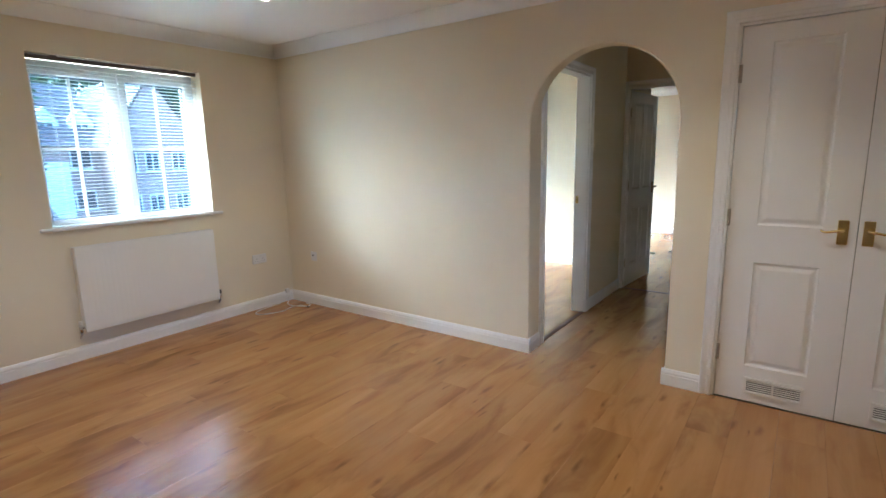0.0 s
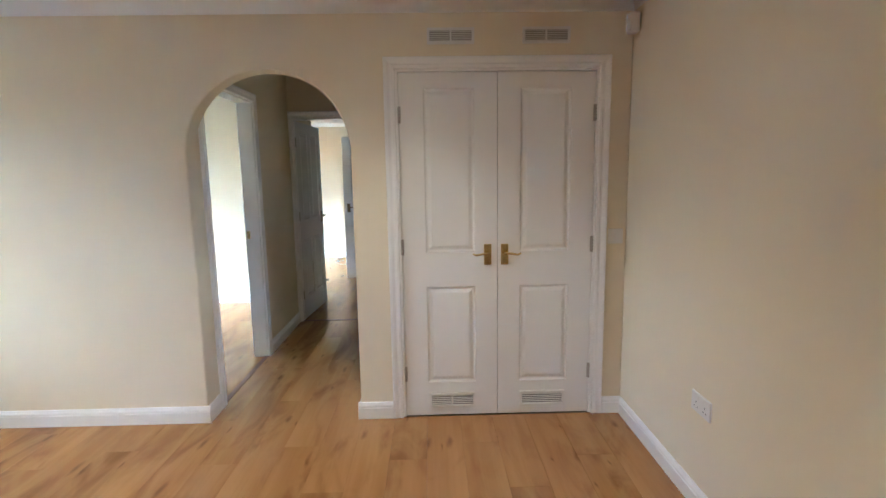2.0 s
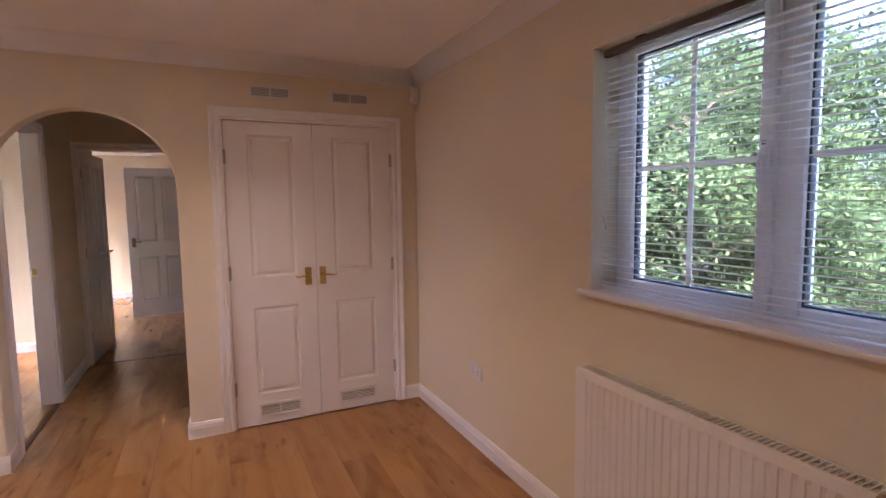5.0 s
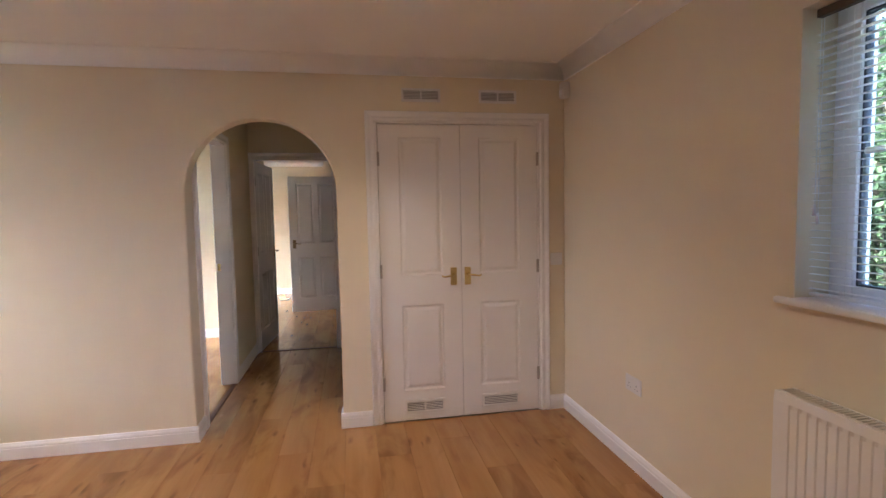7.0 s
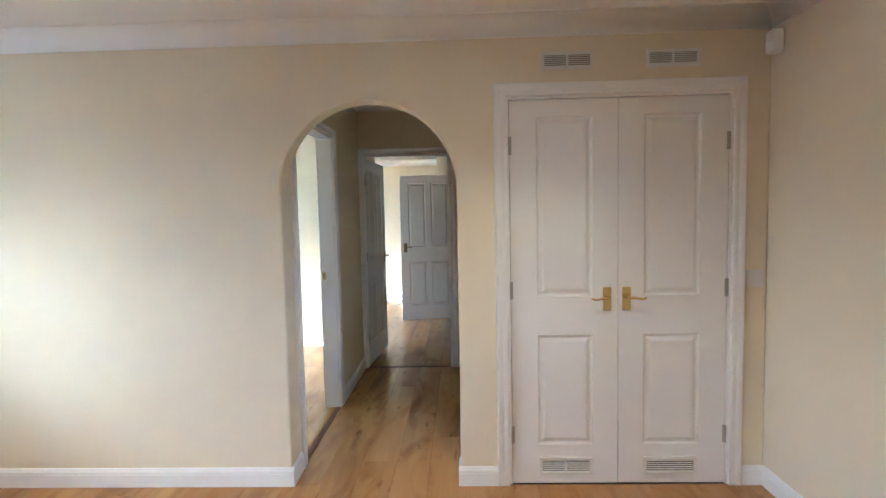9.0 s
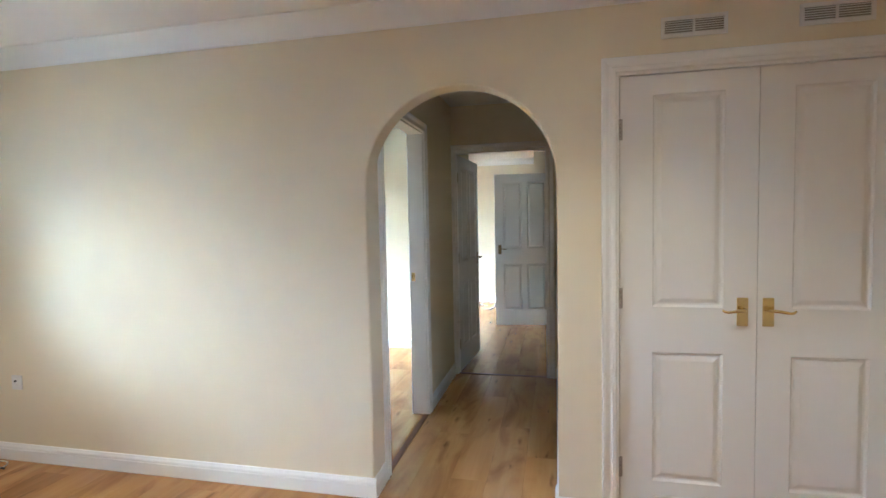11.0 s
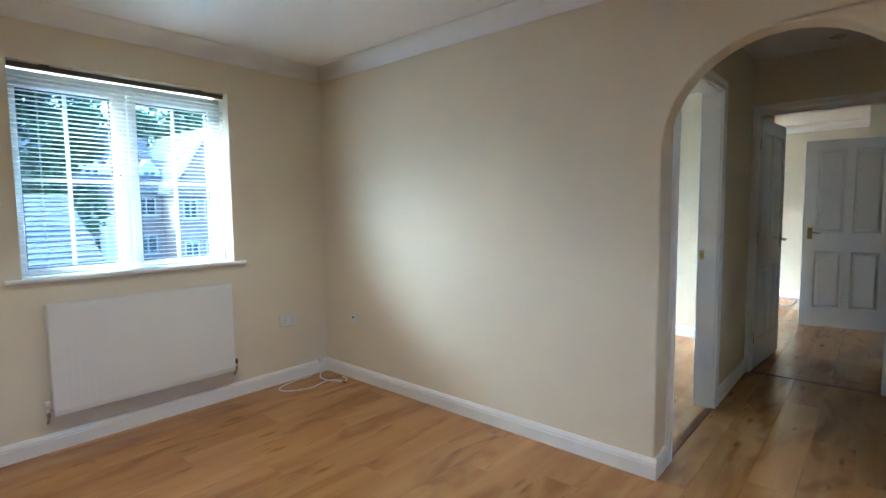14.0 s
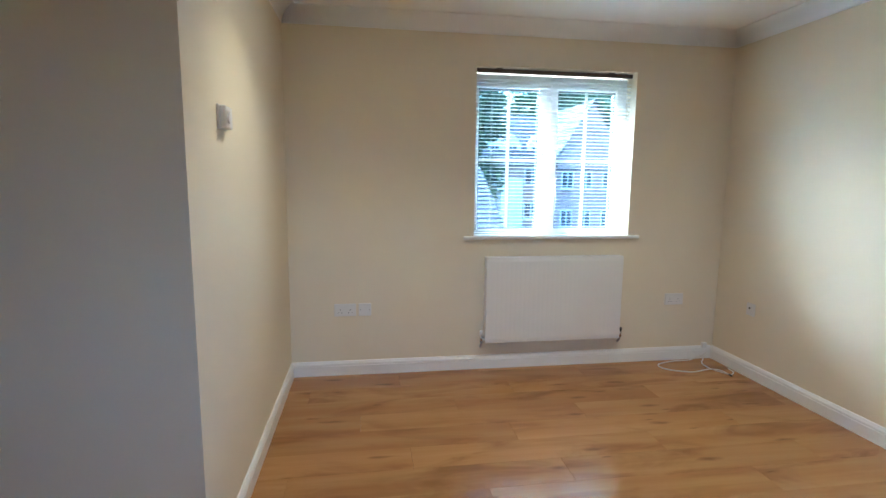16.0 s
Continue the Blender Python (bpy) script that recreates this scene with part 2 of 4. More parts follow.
def box(bm, x0, x1, y0, y1, z0, z1, bevel=0.0, segs=1):
    vs = [bm.verts.new((x, y, z)) for z in (z0, z1) for y in (y0, y1) for x in (x0, x1)]
    fs = [bm.faces.new([vs[i] for i in q]) for q in ((0, 2, 3, 1), (4, 5, 7, 6), (0, 1, 5, 4), (2, 6, 7, 3), (0, 4, 6, 2), (1, 3, 7, 5))]
    if bevel:
        es = list({e for f in fs for e in f.edges})
        bmesh.ops.bevel(bm, geom=es, offset=bevel, segments=segs, affect="EDGES", profile=0.5)
    return bm


def boxes(*args, bevel=0.0):
    bm = bmesh.new()
    for a in args:
        box(bm, *a, bevel=bevel)
    return bm


def prism(outline, depth, axis="y", at=0.0):
    """An outline of (u, z) drawn in a plane, given depth along the axis."""
    bm = bmesh.new()
    put = (lambda u, z, d: (u, at + d, z)) if axis == "y" else (lambda u, z, d: (at + d, u, z))
    a = [bm.verts.new(put(u, z, 0)) for u, z in outline]
    c = [bm.verts.new(put(u, z, depth)) for u, z in outline]
    n = len(outline)
    caps = [bm.faces.new(a), bm.faces.new(c[::-1])]
    for i in range(n):
        bm.faces.new((a[i], c[i], c[(i + 1) % n], a[(i + 1) % n]))
    bm.normal_update()
    bmesh.ops.triangulate(bm, faces=caps, ngon_method="EAR_CLIP")
    return bm


def tube(bm, points, r, segs=10, cap=True):
    """A round bar swept along points; r may be a list."""
    pts = [Vector(p) for p in points]
    rs = r if isinstance(r, (list, tuple)) else [r] * len(pts)
    rings, up = [], None
    for i, p in enumerate(pts):
        d = (pts[min(i + 1, len(pts) - 1)] - pts[max(i - 1, 0)]).normalized()
        if up is None:
            up = d.orthogonal().normalized()
        up = (up - d * up.dot(d)).normalized()
        side = d.cross(up)
        rings.append([bm.verts.new(p + (up * math.cos(a) + side * math.sin(a)) * rs[i]) for a in (2 * math.pi * k / segs for k in range(segs))])
    for a, c in zip(rings, rings[1:]):
        for k in range(segs):
            f = bm.faces.new((a[k], a[(k + 1) % segs], c[(k + 1) % segs], c[k]))
            f.smooth = True
    if cap:
        bm.faces.new(rings[0][::-1])
        bm.faces.new(rings[-1])
    return bm


def run(profile, p0, p1, inward):
    """A moulding: a profile of (out from the wall, z) swept from p0 to p1 along a wall whose room side is inward."""
    bm = bmesh.new()
    o = Vector((*inward, 0))
    ends = [[bm.verts.new(Vector((*p, 0)) + o * d + Vector((0, 0, z))) for d, z in profile] for p in (p0, p1)]
    n = len(profile)
    for i in range(n):
        bm.faces.new((ends[0][i], ends[1][i], ends[1][(i + 1) % n], ends[0][(i + 1) % n]))
    caps = [bm.faces.new(ends[0]), bm.faces.new(ends[1][::-1])]
    bm.normal_update()
    bmesh.ops.triangulate(bm, faces=caps, ngon_method="EAR_CLIP")
    return bm


def wall(name, *bs, material=None):
    ob = part(name, boxes(*bs), material or MAGNOLIA)
    return tagged(ob, "plain cream painted plaster wall", "wall", kind="structure")


# ---- floor slab, ceiling ----
floor = part("floor", boxes((-4.42, 1.3, -2.8, 9.4, -0.25, -0.014)), CONCRETE)
tagged(floor, "warm oak laminate floor of long staggered planks", "floor", kind="structure")
ceiling = part("ceiling", boxes((-4.42, 1.3, -2.8, 9.4, Z_C, Z_C + 0.2)), CEILING)
tagged(ceiling, "smooth white painted ceiling", "ceiling", kind="structure")

# ---- walls ----
T = 0.12
arc = [(ARCH_X - ARCH_R * math.cos(a), ARCH_Z + ARCH_R * math.sin(a)) for a in (math.pi * k / 36 for k in range(37))]
outline = [(X_W, -0.01), (ARCH_X - ARCH_R, -0.01), *arc, (ARCH_X + ARCH_R, -0.01), (-0.379, -0.01), (-0.379, 2.025), (0.786, 2.025), (0.786, -0.01), (X_E, -0.01), (X_E, Z_C), (X_W, Z_C)]
wn_ob = part("wall_north", prism(outline, T, "y", Y_N), MAGNOLIA)
tagged(wn_ob, "cream painted wall pierced by a round-headed arch", "wall", kind="structure")
bev = wn_ob.modifiers.new("worn_edge", "BEVEL")
bev.width, bev.segments, bev.limit_method, bev.angle_limit = 0.010, 3, "ANGLE", radians(50)


def wall_with_window(name, x0, x1, y0, y1, top, win):
    c, w, lo, hi = win
    a, b = c - w / 2, c + w / 2
    return wall(name, (x0, x1, y0, a, -0.05, top), (x0, x1, b, y1, -0.05, top), (x0, x1, a, b, -0.05, lo), (x0, x1, a, b, hi, top))


wall_with_window("wall_east", X_E, X_E + 0.30, -2.8, 9.4, Z_C, WIN_E)
wall_with_window("wall_west", X_W - 0.30, X_W, -2.8, 3.12, Z_C, WIN_W)
wall_with_window("wall_bedroom_west", X_W - 0.30, X_W, 3.12, Y_BED + 0.1, Z_C, BED_WIN)
wall_with_window("wall_far_west", X_W - 0.30, X_W, Y_BED + 0.1, 9.4, Z_C, FAR_WIN)
wall("wall_south", (X_W - 0.3, X_E, -2.8, Y_S, -0.05, Z_C))
wall("wall_block_north", (X_W, X_B, Y_B - 0.1, Y_B, -0.05, Z_C))
wall("wall_block_east", (X_B - 0.1, X_B, Y_S, Y_B - 0.1, -0.05, Z_C))
D1A, D1B = 3.25, 4.095
wall("wall_hall_west", (HALL_L - 0.1, HALL_L, 3.12, D1A - 0.025, -0.05, Z_C), (HALL_L - 0.1, HALL_L, D1B + 0.025, Y_BED + 0.1, -0.05, Z_C), (HALL_L - 0.1, HALL_L, D1A - 0.025, D1B + 0.025, 2.015, Z_C))
wall("wall_hall_east", (HALL_R, HALL_R + 0.1, 3.12, Y_D2, -0.05, Z_C))
D2A, D2B = -1.473, -0.70
wall("wall_hall_end", (HALL_L, D2A - 0.025, Y_D2, Y_D2 + 0.1, -0.05, Z_C), (D2B + 0.025, X_E, Y_D2, Y_D2 + 0.1, -0.05, Z_C), (D2A - 0.025, D2B + 0.025, Y_D2, Y_D2 + 0.1, 2.0, Z_C))
wall("wall_bedroom_north", (X_W, HALL_L - 0.1, Y_BED, Y_BED + 0.1, -0.05, Z_C))
wall("wall_closet_back", (HALL_R + 0.1, X_E, 3.75, 3.85, -0.05, Z_C))
wall("wall_far_north", (X_W, X_E, Y_FAR, 9.4, -0.05, Z_C))
wall("wall_far_partition", (-0.89, X_E, 7.42, 7.52, -0.05, Z_C))

# ---- skirting and coving ----
SK = [(0, 0), (0.016, 0), (0.016, 0.066), (0.0125, 0.068), (0.0125, 0.071), (0.0155, 0.073), (0.0135, 0.083), (0.009, 0.091), (0.006, 0.098), (0, 0.1)]


def skirting(p0, p1, inward):
    return tagged(part("baseboard", run(SK, p0, p1, inward), GLOSS), "white gloss moulded skirting board", "skirting", kind="structure")


skirting((X_W, Y_N), (ARCH_X - ARCH_R + 0.016, Y_N), (0, -1))
skirting((ARCH_X - ARCH_R, Y_N), (ARCH_X - ARCH_R, Y_N + T), (1, 0))
skirting((ARCH_X + ARCH_R - 0.016, Y_N), (-0.42, Y_N), (0, -1))
skirting((ARCH_X + ARCH_R, Y_N), (ARCH_X + ARCH_R, Y_N + T), (-1, 0))
skirting((0.829, Y_N), (X_E, Y_N), (0, -1))
skirting((X_E, Y_S), (X_E, Y_N - 0.016), (-1, 0))
skirting((X_W, Y_B), (X_W, Y_N - 0.016), (1, 0))
skirting((X_W + 0.016, Y_B), (X_B + 0.016, Y_B), (0, 1))
skirting((X_B, Y_S), (X_B, Y_B), (1, 0))
skirting((X_B + 0.016, Y_S), (X_E - 0.016, Y_S), (0, 1))
skirting((HALL_L, 3.12), (HALL_L, D1A - 0.075), (1, 0))
skirting((HALL_L, D1B + 0.075), (HALL_L, Y_D2), (1, 0))
skirting((HALL_R, 3.12), (HALL_R, Y_D2), (-1, 0))
skirting((X_W, Y_BED), (HALL_L - 0.1, Y_BED), (0, -1))
skirting((X_W, Y_FAR), (X_E, Y_FAR), (0, -1))

CV = [(0, Z_C + 0.003), (0, Z_C - 0.095), (0.006, Z_C - 0.095)] + [(0.006 + 0.089 * (1 - math.cos(a)), Z_C - 0.095 + 0.089 * math.sin(a)) for a in (math.pi / 2 * k / 10 for k in range(1, 11))] + [(0.095, Z_C + 0.003)]


def coving(p0, p1, inward):
    ob = part("trim", run(CV, p0, p1, inward), CEILING)
    for f in ob.data.polygons:
        f.use_smooth = abs(f.normal.z) > 0.02 and f.normal.xy.length > 0.02
    return tagged(ob, "white plaster cove moulding under the ceiling", "coving", kind="structure")


coving((X_W, Y_N), (X_E, Y_N), (0, -1))
coving((X_E, Y_S), (X_E, Y_N), (-1, 0))
coving((X_W, Y_B), (X_W, Y_N), (1, 0))
coving((X_W, Y_B), (X_B + 0.09, Y_B), (0, 1))
coving((X_B, Y_S), (X_B, Y_B + 0.09), (1, 0))
coving((X_B, Y_S), (X_E, Y_S), (0, 1))
coving((X_W, Y_FAR), (X_E, Y_FAR), (0, -1))


# ---- door frames ----
def door_frame(name, m, w, h, lining, depth, label, both=True):
    """Lining and moulded architraves round an opening w wide and h high; local x across, y into the wall, origin at the sill's middle."""
    ob = thing(name, m, label, "door frame", kind="structure")
    t = lining
    part("lining", boxes((-w / 2 - t, -w / 2, 0, depth, 0, h + t), (w / 2, w / 2 + t, 0, depth, 0, h + t), (-w / 2, w / 2, 0, depth, h, h + t)), GLOSS, ob)
    prof = [(0.0, 0.0), (0.0, 0.012), (0.004, 0.016), (0.018, 0.016), (0.021, 0.012), (0.030, 0.012), (0.045, 0.018), (0.058, 0.020), (0.062, 0.014), (0.062, 0.0)]
    e = t * 0.45
    sides = ((0.0, -1),) + (((depth, 1),) if both else ())
    for y, s in sides:
        bm = bmesh.new()
        path = [(-w / 2 - e, 0, -1, 0), (-w / 2 - e, h + e, -1, 1), (w / 2 + e, h + e, 1, 1), (w / 2 + e, 0, 1, 0)]
        rings = [[bm.verts.new((x + ox * u, y + s * d, z + oz * u)) for u, d in prof] for x, z, ox, oz in path]
        for a, c in zip(rings, rings[1:]):
            for i in range(len(prof)):
                j = (i + 1) % len(prof)
                bm.faces.new((a[i], a[j], c[j], c[i]))
        bm.faces.new(rings[0])
        bm.faces.new(rings[-1][::-1])
        part("architrave", bm, GLOSS, ob)
    return ob


def leaf_mesh(w, h, t, columns, rows):
    """A moulded door leaf, x 0..w, y 0..t, z 0..h, with raised and fielded panels in both faces. columns and rows: spans of the panels."""
    bm = bmesh.new()
    xs = sorted({0, w, *[v for c in columns for v in c]})
    zs = sorted({0, h, *[v for r in rows for v in r]})
    for y, s in ((0, 1), (t, -1)):
        for x0, x1 in zip(xs, xs[1:]):
            for z0, z1 in zip(zs, zs[1:]):
                loops = [(0, 0)]
                if (x0, x1) in columns and (z0, z1) in rows:
                    loops = [(0, 0), (0.003, 0.006), (0.009, 0.011), (0.017, 0.011), (0.034, 0.0025), (0.038, 0.0015)]
                rings = []
                for inset, deep in loops:
                    yy = y + s * deep
                    rings.append([bm.verts.new(p) for p in ((x0 + inset, yy, z0 + inset), (x1 - inset, yy, z0 + inset), (x1 - inset, yy, z1 - inset), (x0 + inset, yy, z1 - inset))])
                for a, c in zip(rings, rings[1:]):
                    for i in range(4):
                        bm.faces.new((a[i], a[(i + 1) % 4], c[(i + 1) % 4], c[i]))
                bm.faces.new(rings[-1])
    for q in (((0, 0, 0), (0, t, 0), (0, t, h), (0, 0, h)), ((w, 0, 0), (w, t, 0), (w, t, h), (w, 0, h)), ((0, 0, 0), (w, 0, 0), (w, t, 0), (0, t, 0)), ((0, 0, h), (w, 0, h), (w, t, h), (0, t, h))):
        bm.faces.new([bm.verts.new(p) for p in q])
    bmesh.ops.remove_doubles(bm, verts=bm.verts, dist=0.0002)
    return bm


def lever_handle(parent, x, z, y, out, side, material=BRASS):
    """A lever on a long backplate: out is the way the face looks along y, side the way the lever points along x."""
    plate = bmesh.new()
    y0, y1 = sorted((y, y + out * 0.006))
    box(plate, x - 0.0215, x + 0.0215, y0, y1, z - 0.06, z + 0.06, bevel=0.002)
    tube(plate, [(x, y + out * 0.004, z + 0.012), (x, y + out * 0.014, z + 0.012)], 0.013, 16)
    for dx in (-0.014, 0.014):
        for dz in (-0.051, 0.051):
            tube(plate, [(x + dx, y + out * 0.005, z + dz), (x + dx, y + out * 0.0075, z + dz)], 0.0035, 8)
    hp = part("handle", plate, material, parent, "dulled bronze lever handle on a backplate" if material == ANTIQUE else "polished brass lever handle on a backplate")
    lever = bmesh.new()
    ys = y + out * 0.048
    pts = [(x, y + out * 0.01, z + 0.012), (x, ys - out * 0.008, z + 0.012), (x + side * 0.008, ys, z + 0.012), (x + side * 0.03, ys, z + 0.010), (x + side * 0.05, ys, z + 0.006), (x + side * 0.068, ys, z + 0.003), (x + side * 0.080, ys - out * 0.003, z + 0.006), (x + side * 0.088, ys - out * 0.005, z + 0.012)]
    tube(lever, pts, [0.008, 0.007, 0.0075, 0.0065, 0.006, 0.0055, 0.005, 0.004], 12)
    lv = part("lever", lever, material, hp)
    return hp


def hinge(parent, x, y, z, material=STEEL):
    bm = bmesh.new()
    for k in range(5):
        tube(bm, [(x, y, z - 0.045 + 0.018 * k), (x, y, z - 0.045 + 0.018 * k + 0.0168)], 0.006, 10)
    box(bm, x - 0.011, x + 0.011, y + 0.001, y + 0.004, z - 0.045, z + 0.045)
    return part("hinge", bm, material, parent, "steel butt hinge")


def louvre(parent, x0, x1, z0, z1, y, rows, slot_shade, name="vent", split=True):
    """A moulded louvre plate in one or two columns of slats on a face that looks along -y."""
    bm = bmesh.new()
    e, mid = 0.014, (x0 + x1) / 2
    for a in ((x0, x1, y - 0.009, y, z0, z0 + e), (x0, x1, y - 0.011, y, z1 - e, z1), (x0, x0 + e, y - 0.009, y, z0 + e, z1 - e), (x1 - e, x1, y - 0.009, y, z0 + e, z1 - e), (mid - 0.005, mid + 0.005, y - 0.006, y, z0 + e, z1 - e))[:5 if split else 4]:
        box(bm, *a)
    body = part(name, bm, PLASTIC, parent, "white plastic louvre plate")
    # A flat sheet puts the shade of the slots into colour.
    part("slot_shade", boxes((x0 + e, x1 - e, y - 0.0012, y - 0.0004, z0 + e, z1 - e)), slot_shade, body)
    step = (z1 - z0 - 2 * e) / rows
    for a, b in ((x0 + e, mid - 0.005), (mid + 0.005, x1 - e)) if split else ((x0 + e, x1 - e),):
        for k in range(rows):
            zc = z0 + e + step * (k + 0.5)
            sl = bmesh.new()
            vs = [sl.verts.new(p) for p in ((a, y - 0.0062, zc - step * 0.34), (b, y - 0.0062, zc - step * 0.34), (b, y - 0.0038, zc + step * 0.10), (a, y - 0.0038, zc + step * 0.10), (a, y - 0.0046, zc - step * 0.34), (b, y - 0.0046, zc - step * 0.34), (b, y - 0.0022, zc + step * 0.10), (a, y - 0.0022, zc + step * 0.10))]
            for q in ((0, 1, 2, 3), (4, 7, 6, 5), (0, 4, 5, 1), (2, 6, 7, 3), (0, 3, 7, 4), (1, 5, 6, 2)):
                sl.faces.new([vs[i] for i in q])
            part("slat", sl, PLASTIC, body)
    return body


# closet
door_frame("door_frame_1", pose(0.2035, Y_N, 0), 1.094, 1.99, 0.03, 0.11, "white gloss frame round the double closet doors", both=False)
LW = 0.5425
ROWS = [(0.205, 0.785), (0.985, 1.895)]
for k, (x0, name) in enumerate(((-0.3405, "door_1"), (0.205, "door_2"))):
    lf = thing(name, pose(x0, Y_N + 0.006, 0.006), "white moulded panel closet door, closed, brass lever", "closet door", "closet doors", "structure")
    cols = [(0.134, 0.416)] if k == 0 else [(0.128, 0.410)]
    part("leaf", leaf_mesh(LW, 1.979, 0.035, cols, ROWS), DOOR_WHITE, lf)
    lever_handle(lf, 0.488 if k == 0 else 0.040, 0.970, 0.0, -1, -1 if k == 0 else 1)
    for hz in (0.26, 1.02, 1.755):
        hinge(lf, -0.001 if k == 0 else LW + 0.001, -0.004, hz)
    louvre(lf, 0.139 if k == 0 else 0.131, 0.411 if k == 0 else 0.400, 0.045, 0.140, 0.0, 6, DARK, split=k == 0)
# Flat dark sheet in place of the unlit closet interior.
part("closet_shade", boxes((-0.374, 0.781, 3.115, 3.125, 0.0, 2.02)), DARK, bpy.data.objects["door_frame_1"])

for x0, x1 in ((-0.178, 0.077), (0.338, 0.597)):
    v = thing("wall_vent", pose(0, Y_N, 0), "off-white plastic louvre vent above the closet doors", "vent", "wall vents")
    louvre(v, x0, x1, 2.128, 2.212, 0.0, 6, PALE_SLOT_SHADE, "plate")

# bedroom doorway, and the door at the end of the hall
door_frame("door_frame_2", pose(HALL_L, (D1A + D1B) / 2, 0, 0, 0, 90), D1B - D1A, 1.99, 0.025, 0.1, "white gloss frame of the open bedroom doorway")
strike = thing("strike_plate", pose(HALL_L - 0.085, D1B - 0.002, 0.99), "small brass strike plate on the door lining", "latch plate")
bm = boxes((-0.012, 0.012, -0.002, 0.0, -0.03, 0.03))
box(bm, -0.005, 0.006, -0.004, -0.002, -0.010, 0.012)
part("plate", bm, BRASS, strike)
part("slot", boxes((-0.008, 0.008, -0.0032, -0.0021, -0.012, 0.012)), BLACK, strike)
door_frame("door_frame_3", pose((D2A + D2B) / 2, Y_D2, 0), D2B - D2A, 1.975, 0.025, 0.1, "white gloss frame at the end of the hall")
COLS2 = [(0.11, 0.345), (0.417, 0.652)]
ROWS2 = [(0.20, 0.80), (1.0, 1.86)]
for name, m, label, hx, lab in (("door_3", pose(-1.471, 5.14, 0.006, 0, 0, 85.3), "white moulded four-panel door standing open into the next room", 0.70, 1), ("door_4", pose(-0.640, 7.355, 0.008, 0, 0, 188.6), "white moulded four-panel door, open, in the far room", 0.70, 1)):
    lf = thing(name, m, label, "door", "panel doors", "structure")
    part("leaf", leaf_mesh(0.762, 1.962, 0.035, COLS2, ROWS2), DOOR_WHITE, lf)
    for y, o in ((0.0, -1), (0.035, 1)):
        lever_handle(lf, hx, 0.99, y, o, -1, ANTIQUE)
    for hz in (0.25, 1.04, 1.76):
        hinge(lf, -0.003, 0.0, hz)
for name, b in (("threshold", (HALL_L - 0.03, HALL_L + 0.006, D1A, D1B, -0.004, 0.004)), ("threshold", (D2A, D2B, Y_D2 - 0.002, Y_D2 + 0.032, -0.004, 0.004))):
    tagged(part(name, boxes(b, bevel=0.0015), STRIP), "narrow brown threshold strip in the doorway", "threshold", kind="structure")


# ---- windows ----
def window(name, m, w, h, label, bars=True, glass=None):
    """A two-light white plastic casement; local x across, y outwards, origin at the middle of the sill, frame face at y = 0."""
    ob = thing(name, m, label, "window", kind="structure")
    f, d = 0.052, 0.07
    part("window_frame", boxes((-w / 2, -w / 2 + f, 0, d, 0, h), (w / 2 - f, w / 2, 0, d, 0, h), (-w / 2 + f, w / 2 - f, 0, d, 0, f), (-w / 2 + f, w / 2 - f, 0, d, h - f, h), (-0.024, 0.024, 0, d, f, h - f), bevel=0.003), UPVC, ob)
    s = 0.05
    for a, b in ((-w / 2 + f - 0.006, -0.018), (0.018, w / 2 - f + 0.006)):
        z0, z1 = f - 0.006, h - f + 0.006
        sash = part("sash", boxes((a, a + s, -0.014, 0.055, z0, z1), (b - s, b, -0.014, 0.055, z0, z1), (a + s, b - s, -0.014, 0.055, z0, z0 + s), (a + s, b - s, -0.014, 0.055, z1 - s, z1), bevel=0.004), UPVC, ob)
        g = 0.006
        part("gasket", boxes((a + s, a + s + g, 0.0, 0.03, z0 + s, z1 - s), (b - s - g, b - s, 0.0, 0.03, z0 + s, z1 - s), (a + s + g, b - s - g, 0.0, 0.03, z0 + s, z0 + s + g), (a + s + g, b - s - g, 0.0, 0.03, z1 - s - g, z1 - s)), GASKET, sash)
        pane = part("pane", boxes((a + s, b - s, 0.012, 0.016, z0 + s, z1 - s)), glass or GLASS, sash)
        pane.visible_shadow = False
        if bars:
            xm, zm = (a + b) / 2, z0 + (z1 - z0) * 0.50
            part("glazing_bar", boxes((xm - 0.010, xm + 0.010, 0.004, 0.0115, z0 + s + g, z1 - s - g), bevel=0.002), UPVC, sash)
            part("glazing_bar", boxes((a + s + g, xm - 0.010, 0.004, 0.0115, zm - 0.010, zm + 0.010), (xm + 0.010, b - s - g, 0.004, 0.0115, zm - 0.010, zm + 0.010), bevel=0.002), UPVC, sash)
    bm = boxes((-0.052, -0.030, -0.032, -0.014, h * 0.5 - 0.035, h * 0.5 + 0.035), bevel=0.004)
    tube(bm, [(-0.041, -0.03, h * 0.5 + 0.01), (-0.041, -0.046, h * 0.5 + 0.01), (-0.041, -0.05, h * 0.5 - 0.01), (-0.041, -0.048, h * 0.5 - 0.09)], [0.008, 0.008, 0.008, 0.006], 10)
    hd = part("window_handle", bm, UPVC, ob, "white window latch handle")
    part("screw_cap", boxes((-0.047, -0.035, -0.0335, -0.031, h * 0.5 + 0.038, h * 0.5 + 0.050), bevel=0.001), BLACK, hd)
    return ob


def sill_board(name, m, w, depth, ear=0.075):
    """A window board: local x across, y outwards from the wall face, top at z = 0."""
    bm = boxes((-w / 2, w / 2, -0.002, depth, -0.025, 0.0))
    box(bm, -w / 2 - ear, w / 2 + ear, -0.030, -0.002, -0.024, 0.0, bevel=0.009, segs=3)
    ob = part(name, bm, GLOSS)
    ob.matrix_world = m
    return tagged(ob, "white gloss window board with a rounded nosing", "window sill", kind="structure")


